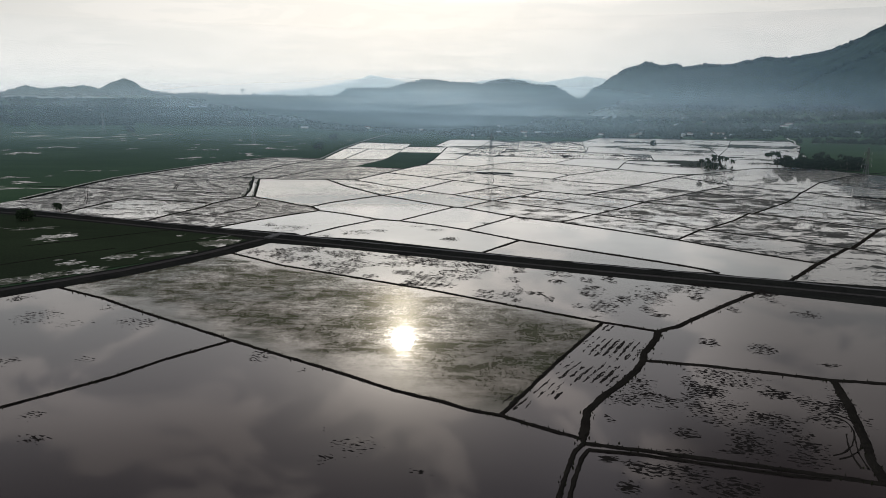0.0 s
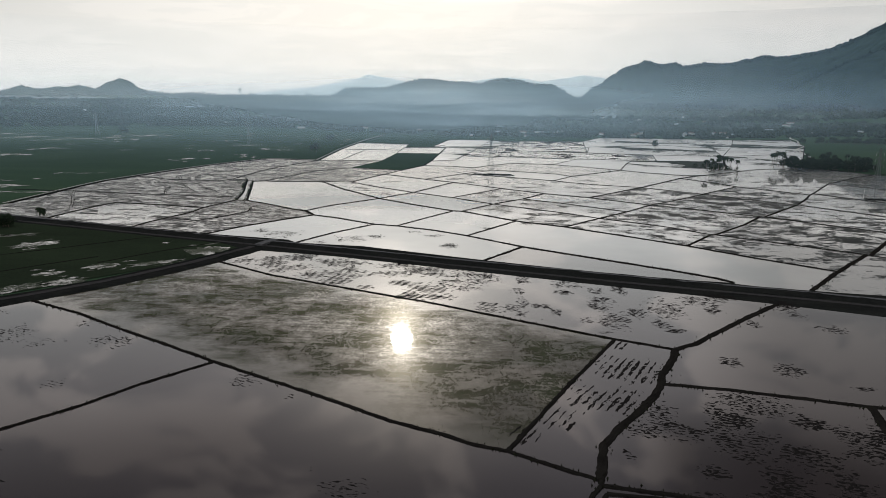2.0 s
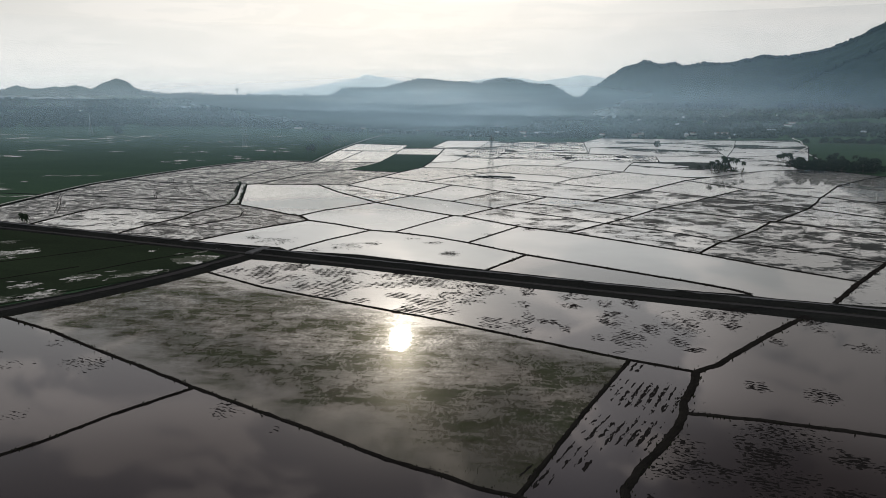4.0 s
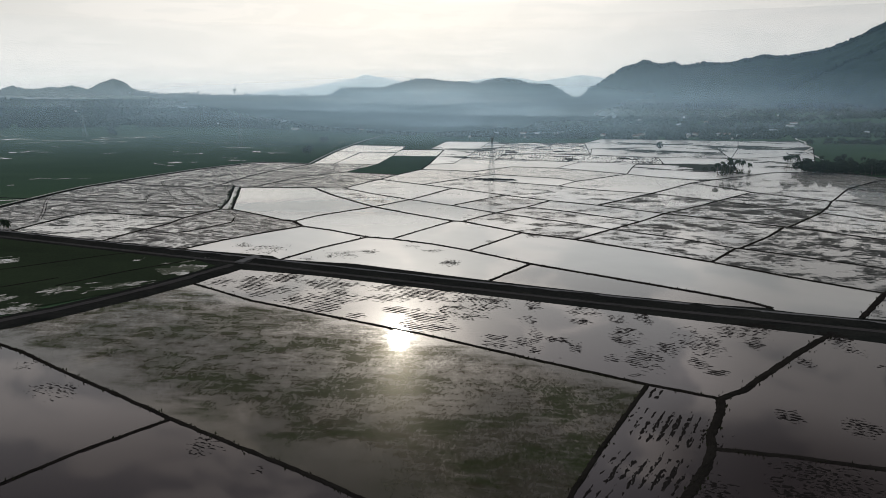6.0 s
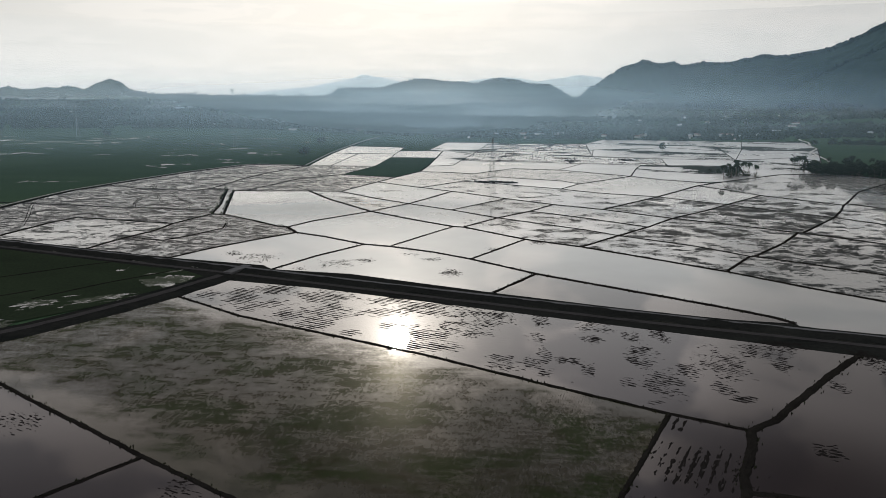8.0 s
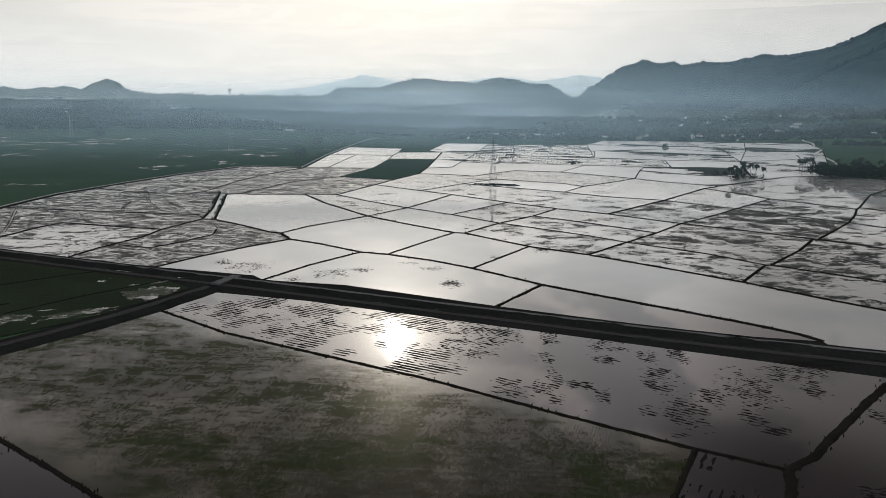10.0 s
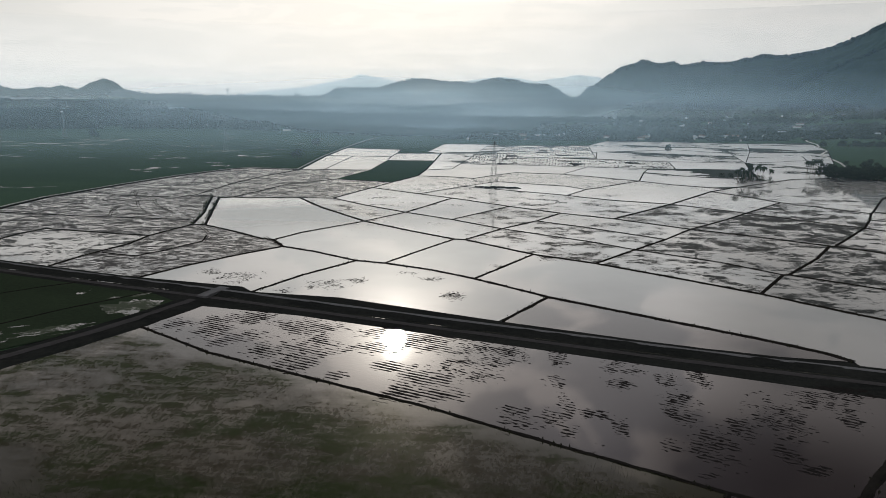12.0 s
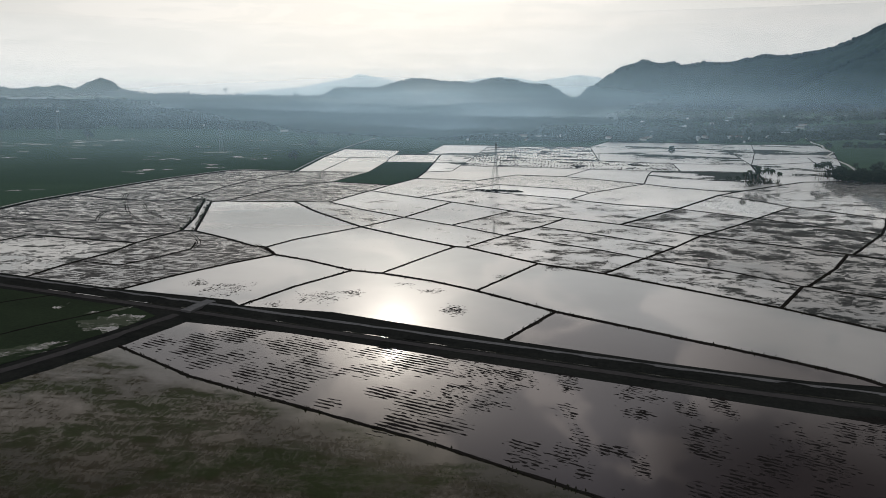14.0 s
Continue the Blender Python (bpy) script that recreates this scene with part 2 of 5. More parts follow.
    link(t, mixer.outputs[0], t.nodes["Material Output"].inputs["Surface"])
    return m


M_RICE = rice_water()


def grass(name, dark, light, scale=0.02):
    m, t, bsdf, pos = material(name)
    v = mapped(t, pos, ROWS, (0.4, 1.0, 1.0))
    big = noise_node(t, v, scale, 4.0, 0.6, 0.5)
    fine = noise_node(t, pos, 0.7, 4.0, 0.65)
    f = math_node(t, "ADD", math_node(t, "MULTIPLY", big, 0.52), math_node(t, "MULTIPLY", fine, 0.48))
    put(t, bsdf, Base_Color=mix_color(t, ramp(t, f, ((0.35, 0.0), (0.65, 1.0))), dark, light), Roughness=0.9, Specular_IOR_Level=0.0)
    bump(t, bsdf, fine, 0.7, 0.3)
    return m


M_GREEN = grass("rice_green", (0.012, 0.0165, 0.0115), (0.020, 0.029, 0.0175))
M_GROUND = grass("plain_green", (0.0195, 0.039, 0.024), (0.037, 0.063, 0.035), 0.006)
M_BUND = grass("bund_earth", (0.007, 0.0064, 0.0062), (0.014, 0.0130, 0.0118), 0.12)
M_BANK = grass("bank_grass", (0.007, 0.008, 0.008), (0.016, 0.017, 0.016), 0.1)
M_WOOD = grass("far_foliage", (0.009, 0.015, 0.012), (0.024, 0.034, 0.023), 0.02)
M_LEAF = grass("foliage", (0.008, 0.014, 0.008), (0.022, 0.032, 0.016), 0.3)
M_HILL = grass("hill_forest", (0.006, 0.017, 0.014), (0.036, 0.062, 0.047), 0.02)


def plain(name, color, rough=0.8, metal=0.0, vary=0.35, scale=1.2):
    m, t, bsdf, pos = material(name)
    f = noise_node(t, pos, scale, 4.0, 0.6)
    put(t, bsdf, Base_Color=mix_color(t, f, tuple(c * (1 - vary) for c in color), tuple(min(1, c * (1 + vary)) for c in color)), Roughness=rough, Metallic=metal, Specular_IOR_Level=0.0 if metal == 0 else 0.3)
    bump(t, bsdf, f, 0.3, 0.05)
    return m


M_GRAVEL = plain("gravel", (0.075, 0.076, 0.080), 0.9, scale=0.5)
M_PATH = plain("dirt_path", (0.030, 0.029, 0.030), 0.85, scale=0.4)
M_PALE = plain("pale_road", (0.30, 0.29, 0.27), 0.9, scale=0.3)
M_MUD = plain("wet_mud", (0.0110, 0.0100, 0.0098), 0.7, scale=0.9)
M_BARK = plain("palm_bark", (0.09, 0.075, 0.06), 0.9)
M_STEEL = plain("galvanised_steel", (0.11, 0.115, 0.12), 0.7, 0.0, 0.2)
M_ROOF = plain("pale_roof", (0.24, 0.26, 0.28), 0.5, 0.0, 0.2, 0.3)
M_RUST = plain("rust_roof", (0.12, 0.085, 0.075), 0.7, 0.0, 0.3, 0.3)
M_WALL = plain("plaster", (0.35, 0.34, 0.32), 0.85, 0.0, 0.15, 0.4)
M_CONCRETE = plain("concrete", (0.33, 0.32, 0.30), 0.85)


def canal_water():
    m, t, bsdf, pos = material("canal_water")
    n = noise_node(t, pos, 0.8, 3.0)
    put(t, bsdf, Base_Color=(0.035, 0.035, 0.028), Roughness=0.05, IOR=1.33)
    bump(t, bsdf, n, 0.08, 0.05)
    return m


M_CANAL = canal_water()


def mist(name, alpha, height, patchy, color, az=0.0, spread=0.0, seed=0.0):
    """Tint for curtains of mist and painted haze: thins out upwards, lit through by the sky and sun."""
    m = bpy.data.materials.new(name)
    m.use_nodes = True
    t = m.node_tree
    t.nodes.clear()
    pos = t.nodes.new("ShaderNodeNewGeometry").outputs["Position"]
    s = t.nodes.new("ShaderNodeSeparateXYZ")
    link(t, pos, s.inputs[0])
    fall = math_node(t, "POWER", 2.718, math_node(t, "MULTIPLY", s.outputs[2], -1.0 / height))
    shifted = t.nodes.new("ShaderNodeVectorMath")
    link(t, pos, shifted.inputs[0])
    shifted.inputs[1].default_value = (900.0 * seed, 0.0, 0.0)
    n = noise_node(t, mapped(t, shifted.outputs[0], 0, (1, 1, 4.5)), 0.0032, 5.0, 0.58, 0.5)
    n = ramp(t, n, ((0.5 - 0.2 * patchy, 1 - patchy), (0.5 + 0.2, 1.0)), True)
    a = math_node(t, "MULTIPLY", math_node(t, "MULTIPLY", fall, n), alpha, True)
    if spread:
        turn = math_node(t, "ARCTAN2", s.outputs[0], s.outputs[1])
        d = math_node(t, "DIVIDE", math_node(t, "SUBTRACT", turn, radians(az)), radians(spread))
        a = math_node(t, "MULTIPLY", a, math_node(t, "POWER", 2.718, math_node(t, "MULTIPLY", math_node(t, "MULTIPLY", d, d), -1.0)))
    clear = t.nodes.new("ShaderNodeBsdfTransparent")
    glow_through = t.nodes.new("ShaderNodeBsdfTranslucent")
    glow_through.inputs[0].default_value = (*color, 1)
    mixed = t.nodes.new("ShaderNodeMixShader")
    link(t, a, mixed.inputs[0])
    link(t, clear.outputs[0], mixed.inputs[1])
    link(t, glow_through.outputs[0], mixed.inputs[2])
    o = t.nodes.new("ShaderNodeOutputMaterial")
    link(t, mixed.outputs[0], o.inputs[0])
    return m


# ---- building helpers ----
def mesh_of(name, verts, faces, mat, smooth=False):
    me = bpy.data.meshes.new(name)
    me.from_pydata([tuple(v) for v in verts], [], [tuple(f) for f in faces])
    for k in (mat if isinstance(mat, (list, tuple)) else [mat]):
        me.materials.append(k)
    if smooth:
        me.polygons.foreach_set("use_smooth", [True] * len(me.polygons))
    me.update()
    return me


def part(name, verts, faces, mat, parent=None, label="", smooth=False):
    ob = new(name, mesh_of(name, verts, faces, mat, smooth))
    if parent is not None:
        ob.parent = parent
    return tagged(ob, label)


def inside(x, y, poly):
    hit = False
    for (x1, y1), (x2, y2) in zip(poly, poly[-1:] + poly[:-1]):
        if (y1 > y) != (y2 > y) and x < (x2 - x1) * (y - y1) / (y2 - y1) + x1:
            hit = not hit
    return hit


def resample(pts, step):
    pts = [Vector(p) for p in pts]
    done = [pts[0]]
    for a, b in zip(pts, pts[1:]):
        n = max(1, int((b - a).length / step))
        done += [a.lerp(b, k / n) for k in range(1, n + 1)]
    return done


def sweep(pts, profile, jitter=0.0, seed=0):
    """A strip along pts (2D); profile: (offset to the right of the way, z). The edges wander. Returns verts and quads."""
    rng = random.Random(seed)
    verts, faces, m, gone = [], [], len(profile), 0.0
    for k, p in enumerate(pts):
        a, b = pts[max(k - 1, 0)], pts[min(k + 1, len(pts) - 1)]
        d = (b - a).normalized()
        gone += (p - pts[k - 1]).length if k else 0
        right = Vector((d.y, -d.x))
        for j, (o, z) in enumerate(profile):
            out = jitter * (1.3 * noise.noise(Vector((gone / 5, seed * 3.3, j * 0.7))) + 0.9 * noise.noise(Vector((gone / 1.6, seed * 3.3, j * 2.0))) + rng.uniform(-0.3, 0.3))
            q = p + right * (o + out)
            tall = 1 + min(1, jitter * 2) * (0.6 * noise.noise(Vector((gone / 4, seed, j + 7.0))) + rng.uniform(-0.2, 0.2))
            verts.append((q.x, q.y, z * tall if z > 0 else z))
        if k:
            faces += [((k - 1) * m + j, (k - 1) * m + j + 1, k * m + j + 1, k * m + j) for j in range(m - 1)]
    return verts, faces


def blob(rng, radius, squash=0.8):
    """One clump of leaves: a lumpy ball."""
    bm = bmesh.new()
    bmesh.ops.create_icosphere(bm, subdivisions=1, radius=1.0)
    bm.verts.ensure_lookup_table()
    v = [(p.co * radius * rng.uniform(0.65, 1.25)) for p in bm.verts]
    f = [[q.index for q in face.verts] for face in bm.faces]
    bm.free()
    return [(p.x, p.y, p.z * squash) for p in v], f


def joined(pieces):
    verts, faces = [], []
    for v, f in pieces:
        n = len(verts)
        verts += [tuple(p) for p in v]
        faces += [tuple(i + n for i in q) for q in f]
    return verts, faces


# ---- ground and distance ----
# how far off the woods begin, over bearings
EDGE = [(-60, 1900), (-40, 2080), (-31.4, 2020), (-23.4, 1960), (-12.8, 1680), (-5.4, 1510), (3.8, 1500), (12.5, 1530), (20, 1690), (26, 1950), (40, 2000)]


def edge(az):
    return float(np.interp(az, [a for a, _ in EDGE], [r for _, r in EDGE]))


def rise(x, y):
    """Height of the land: the plain is level, the far country climbs slowly."""
    r = math.hypot(x, y)
    f = min(max((r - 1900) / 2800, 0), 1)
    return -0.12 + f * f * (3 - 2 * f) * 62 + f * 16 * (noise.noise(Vector((x / 600, y / 600, 0))) + 0.3)


def ground_sheet():
    radii = [0, 60, 150, 300, 600, 900, 1200, 1500, 1800, 2000] + list(range(2150, 4900, 150)) + [4900, 5600, 9000]
    n = 144
    verts, faces = [(0, 0, -0.12)], []
    for r in radii[1:]:
        for k in range(n):
            a = 2 * math.pi * k / n
            x, y = r * math.sin(a), r * math.cos(a)
            verts.append((x, y, rise(x, y) if r < 5000 else 20))
    for k in range(n):
        faces.append((0, 1 + (k + 1) % n, 1 + k))
    for i in range(len(radii) - 2):
        for k in range(n):
            a, b = 1 + i * n + k, 1 + i * n + (k + 1) % n
            faces.append((a, b, b + n, a + n))
    return tagged(part("ground", verts, faces, M_GROUND, smooth=True), "green plain of rice land reaching to far woods", "ground", kind="structure")


ground_sheet()


def clump_shapes(seed, lobes, many=8):
    """Far trees: each a few lumpy balls of leaves leaning together, one unit high and wide. Returns their corners and the shared faces."""
    rng, shapes, faces = random.Random(seed), [], None
    for k in range(many):
        pieces = []
        for j in range(lobes):
            v, f = blob(rng, 0.62 if j else 0.8, 0.9)
            ox, oy, oz = (rng.uniform(-0.55, 0.55), rng.uniform(-0.55, 0.55), rng.uniform(-0.45, 0.5)) if j else (0, 0, 0)
            pieces.append(([(p[0] + ox, p[1] + oy, p[2] + oz) for p in v], f))
        v, faces = joined(pieces)
        shapes.append(np.array(v))
    return shapes, np.array(faces)


def clump_mesh(name, label, category, spots, seed, lobes, mat):
    """One mesh of many far trees; spots: x, y, z of the foot, half width, half height."""
    shapes, faces = clump_shapes(seed, lobes)
    verts, tris, n = [], [], 0
    for k, (x, y, z, w, h) in enumerate(spots):
        v = shapes[k % len(shapes)]
        c, q = math.cos(k * 1.7), math.sin(k * 1.7)
        verts.append(np.stack([(v[:, 0] * c - v[:, 1] * q) * w + x, (v[:, 0] * q + v[:, 1] * c) * w + y, v[:, 2] * h + 0.8 * h + z], 1))
        tris.append(faces + n)
        n += len(v)
    verts, tris = np.concatenate(verts), np.concatenate(tris)
    me = bpy.data.meshes.new(name)
    me.vertices.add(len(verts))
    me.vertices.foreach_set("co", verts.ravel())
    me.loops.add(3 * len(tris))
    me.loops.foreach_set("vertex_index", tris.ravel())
    me.polygons.add(len(tris))
    me.polygons.foreach_set("loop_start", np.arange(0, 3 * len(tris), 3))
    me.materials.append(mat)
    me.update(calc_edges=True)
    return tagged(new(name, me), label, category, kind="stuff")


def range_of_hills(name, label, ridge, radius, depth, seed, rough=8.0, foot=0.0, step=0.11, mat=None, trees=0, size=8.0):
    """Wooded hills: ridge heights over bearings (degrees), falling away to the front and the back, with tree crowns along ridge and slope."""
    az = [a for a, _ in ridge]
    hs = [h for _, h in ridge]
    n = int((az[-1] - az[0]) / step)
    rows = [-1.0 + 0.04 * k for k in range(26)] + [0.1, 0.3, 0.7]

    def spot(a, v):
        h = float(np.interp(a, az, hs))
        fall = (1 - abs(v)) ** 1.25
        r = radius + v * depth + 60 * noise.noise(Vector((a * 0.7, seed, 3)))
        x, y = r * math.sin(radians(a)), r * math.cos(radians(a))
        fold = noise.fractal(Vector((x / 300, y / 300, seed)), 0.9, 2.0, 5)
        z = foot + (h - foot) * fall
        z += (h - foot) * 0.24 * fold * (1 - fall) * fall * 4 * 0.6
        z += rough * noise.fractal(Vector((x / 60, y / 60, seed + 9)), 0.6, 2.0, 3) * min(1, fall * 2) * 0.6
        return x, y, z if v > -1 else foot - 15

    verts, faces = [], []
    for i in range(n + 1):
        verts += [spot(az[0] + (az[-1] - az[0]) * i / n, v) for v in rows]
    m = len(rows)
    for i in range(n):
        for j in range(m - 1):
            a = i * m + j
            faces.append((a, a + 1, a + m + 1, a + m))
    if trees:
        rng = random.Random(int(seed * 10))
        spots = []
        for k in range(trees):
            a = rng.uniform(az[0], az[-1])
            v = rng.gauss(-0.01, 0.018)
            x, y, z = spot(a, v)
            w = size * rng.uniform(0.55, 1.15)
            spots.append((x, y, z - 0.9 * w, w, w * rng.choice((0.8, 0.9, 1.0, 1.3))))
        clump_mesh("hill_trees", "crowns of forest trees on a hazy hill", "woods", spots, int(seed), 2, mat or M_HILL)
    return tagged(part(name, verts, faces, mat or M_HILL, smooth=True), label, "hill", kind="structure")


MOUNT = [(5.0, 60), (5.8, 118), (6.3, 135), (7.3, 194), (8.1, 232), (9.0, 255), (9.7, 277), (10.4, 267), (11.1, 254), (11.9, 268), (12.6, 245), (14.1, 263), (16.1, 259), (16.8, 282), (18.0, 297), (19.8, 295), (20.9, 305), (21.9, 324), (23.3, 362), (24.2, 399), (25.4, 449), (27.5, 525), (30, 590), (34, 640), (40, 600)]
MIDDLE = [(-15.0, 60), (-14.5, 82), (-13.9, 111), (-12.7, 118), (-11.6, 116), (-10.5, 120), (-9.3, 146), (-8.2, 171), (-7.0, 175), (-5.4, 159), (-3.6, 153), (-3.1, 143), (-2.2, 171), (-1.3, 179), (0.0, 173), (1.4, 145), (2.7, 143), (3.6, 108), (4.4, 70)]
FAR = [(-21, 80), (-19.0, 104), (-16.3, 125), (-14.5, 160), (-13.2, 176), (-12.0, 211), (-10.5, 190), (-9.1, 168), (-7.3, 143), (-5, 150), (-3, 180), (-1.8, 192), (-0.7, 197), (0.5, 190), (1.8, 172), (3.6, 195), (5.3, 214), (6.7, 196), (8.5, 170)]
LEFT = [(-46, 60), (-42, 75), (-38.3, 74), (-37.6, 89), (-36.7, 112), (-36.1, 101), (-35.4, 96), (-33.8, 86), (-32.7, 77), (-31, 55)]
DOME = [(-36.5, 80), (-35.4, 97), (-34.5, 114), (-33.8, 108), (-33.2, 122), (-32.5, 109), (-32.1, 100), (-31.7, 118), (-31.3, 139), (-30.9, 150), (-30.4, 163), (-29.9, 152), (-29.6, 141), (-29.3, 112), (-28.3, 86), (-27, 60)]
SHOULDER = [(18.6, 60), (19.9, 112), (20.76, 145), (21.43, 175), (22.1, 204), (22.76, 224), (23.4, 251), (24.04, 270), (25.54, 318), (28, 380), (32, 430), (38, 380)]
range_of_hills("mountain", "dark wooded mountain ridge behind blue haze", MOUNT, 4300, 950, 2.0, 9.0, trees=2600, size=11.0)
range_of_hills("mountain", "near dark shoulder of the wooded mountain", SHOULDER, 3900, 420, 3.0, 7.0, trees=900, size=9.0)
range_of_hills("hill", "low wooded hills beyond the hazy plain", MIDDLE, 4550, 300, 5.0, 6.0, trees=1500, size=9.5)
range_of_hills("hill", "small dark wooded hill in thin haze", LEFT, 4300, 250, 7.0, 6.0, trees=700, size=7.0)
range_of_hills("hill", "round-topped hill rising out of haze", DOME, 4640, 200, 11.0, 3.0, trees=400, size=5.0)
# haze painted into the far mountains as pale colour and emission
M_FAR_GLOW, tree_far, bsdf_far, pos_far = material("distance")
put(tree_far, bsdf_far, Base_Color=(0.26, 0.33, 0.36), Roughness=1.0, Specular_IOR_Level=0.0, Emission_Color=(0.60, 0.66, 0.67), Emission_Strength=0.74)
range_of_hills("backdrop", "pale distant mountains, haze put into their glowing colour", FAR, 4880, 60, 13.0, 4.0, mat=M_FAR_GLOW)


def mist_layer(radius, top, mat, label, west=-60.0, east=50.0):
    """A thin tinted curtain for mist and haze across the view; radius: a distance, or the distance behind the front of
    the woods as (metres,).
    """
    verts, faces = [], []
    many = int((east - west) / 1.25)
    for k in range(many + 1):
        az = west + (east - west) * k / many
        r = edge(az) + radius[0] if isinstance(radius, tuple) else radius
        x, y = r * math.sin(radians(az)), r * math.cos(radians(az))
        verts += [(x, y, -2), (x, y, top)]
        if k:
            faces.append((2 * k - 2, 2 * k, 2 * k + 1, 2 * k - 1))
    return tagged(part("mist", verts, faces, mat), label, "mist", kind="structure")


HAZE_TINT = (0.50, 0.70, 0.90)


def haze_sheet():
    """Stand-in for the hazy air over the plain: a thin tinted sheet that climbs outwards and grows more opaque with
    distance.
    """
    m = mist("plain_haze_tint", 1.0, 1e6, 0.0, HAZE_TINT)
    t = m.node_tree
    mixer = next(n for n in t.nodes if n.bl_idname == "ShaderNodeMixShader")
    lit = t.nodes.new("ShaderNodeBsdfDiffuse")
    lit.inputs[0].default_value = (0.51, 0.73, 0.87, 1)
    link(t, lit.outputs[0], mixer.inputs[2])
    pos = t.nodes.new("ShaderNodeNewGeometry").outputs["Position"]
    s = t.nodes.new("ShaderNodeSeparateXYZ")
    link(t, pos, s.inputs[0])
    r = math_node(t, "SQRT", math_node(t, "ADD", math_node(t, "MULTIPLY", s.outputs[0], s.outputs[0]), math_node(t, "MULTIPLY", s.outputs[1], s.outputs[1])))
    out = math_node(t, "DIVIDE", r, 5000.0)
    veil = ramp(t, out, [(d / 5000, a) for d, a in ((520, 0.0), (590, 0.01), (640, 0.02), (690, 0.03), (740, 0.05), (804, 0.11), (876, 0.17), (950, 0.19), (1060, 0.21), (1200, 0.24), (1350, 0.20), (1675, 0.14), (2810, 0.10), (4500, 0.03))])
    # more opaque towards the sun, painting in the brighter haze there
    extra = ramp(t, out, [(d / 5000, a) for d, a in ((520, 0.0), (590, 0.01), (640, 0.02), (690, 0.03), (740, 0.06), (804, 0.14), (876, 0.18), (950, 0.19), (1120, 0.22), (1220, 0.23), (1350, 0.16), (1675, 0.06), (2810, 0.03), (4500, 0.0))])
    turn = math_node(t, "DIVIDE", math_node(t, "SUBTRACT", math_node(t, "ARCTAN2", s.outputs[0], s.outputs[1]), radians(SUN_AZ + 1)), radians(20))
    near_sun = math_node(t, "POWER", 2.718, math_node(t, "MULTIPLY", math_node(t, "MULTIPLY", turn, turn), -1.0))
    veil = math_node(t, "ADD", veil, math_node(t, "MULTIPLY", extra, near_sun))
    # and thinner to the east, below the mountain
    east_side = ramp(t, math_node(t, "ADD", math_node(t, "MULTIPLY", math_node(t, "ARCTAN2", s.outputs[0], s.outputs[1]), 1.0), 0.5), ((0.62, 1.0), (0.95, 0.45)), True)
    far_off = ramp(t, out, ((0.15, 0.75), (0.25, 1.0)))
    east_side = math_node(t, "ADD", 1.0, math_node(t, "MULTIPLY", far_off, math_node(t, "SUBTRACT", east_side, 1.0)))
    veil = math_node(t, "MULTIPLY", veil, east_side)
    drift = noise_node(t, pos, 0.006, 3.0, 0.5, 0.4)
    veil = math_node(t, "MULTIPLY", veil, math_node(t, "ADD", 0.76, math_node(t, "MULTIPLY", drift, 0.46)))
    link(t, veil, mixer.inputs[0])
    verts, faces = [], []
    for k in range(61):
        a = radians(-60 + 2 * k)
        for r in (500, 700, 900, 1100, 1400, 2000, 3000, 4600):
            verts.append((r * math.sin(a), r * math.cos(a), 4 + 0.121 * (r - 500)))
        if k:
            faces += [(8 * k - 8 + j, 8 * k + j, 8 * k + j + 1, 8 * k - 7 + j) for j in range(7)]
    tagged(part("haze", verts, faces, m, smooth=True), "tinted sheet standing in for blue haze over the plain", "haze", kind="structure")


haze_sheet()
# tinted curtains: banks of mist, and haze painted over the distance
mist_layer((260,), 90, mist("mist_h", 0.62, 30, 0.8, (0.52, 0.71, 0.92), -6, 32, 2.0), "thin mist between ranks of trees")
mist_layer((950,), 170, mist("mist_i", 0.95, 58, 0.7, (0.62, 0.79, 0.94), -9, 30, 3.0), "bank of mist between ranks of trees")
mist_layer(3150, 420, mist("haze_tint_b", 0.36, 300, 0.0, (0.18, 0.31, 0.54), 22, 15), "blue tinted sheet standing in for haze before the mountains", -8.0)
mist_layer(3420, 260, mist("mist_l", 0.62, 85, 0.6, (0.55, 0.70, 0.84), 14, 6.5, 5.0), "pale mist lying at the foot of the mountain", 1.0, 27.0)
mist_layer(4080, 620, mist("haze_tint_n", 0.17, 420, 0.0, (0.34, 0.48, 0.64), 16, 10), "tinted sheet standing in for haze on the upper mountain slopes", -2.0, 44.0)
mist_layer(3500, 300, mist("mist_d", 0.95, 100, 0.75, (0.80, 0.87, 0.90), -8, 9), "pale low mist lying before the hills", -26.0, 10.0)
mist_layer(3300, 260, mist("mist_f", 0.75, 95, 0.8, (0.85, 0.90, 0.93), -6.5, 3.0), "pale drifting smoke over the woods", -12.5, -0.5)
mist_layer(3950, 320, mist("haze_tint_m", 0.62, 110, 0.2, (0.72, 0.82, 0.88), -34, 11, 7.0), "pale tinted sheet standing in for haze over the far plain", -60.0, -12.0)
mist_layer(4770, 700, mist("haze_tint_e", 0.5, 70, 0.0, (0.9, 0.94, 0.96)), "bright tinted sheet standing in for haze before distant mountains")


# ---- fields and bunds ----
# corners of the bunds and fields, in metres
N = {}
N.update(n0=(-207.2, 283.5), n1=(-178.0, 270.3), n2=(-147.6, 252.8), n3=(-121.7, 238.8), n4=(-101.0, 227.1), n5=(-77.8, 215.1), n6=(-54.9, 203.2), n7=(-34.5, 191.8), n8=(-19.3, 185.8), n9=(-11.4, 181.6), n10=(-2.2, 179.2), n11=(7.6, 173.9))
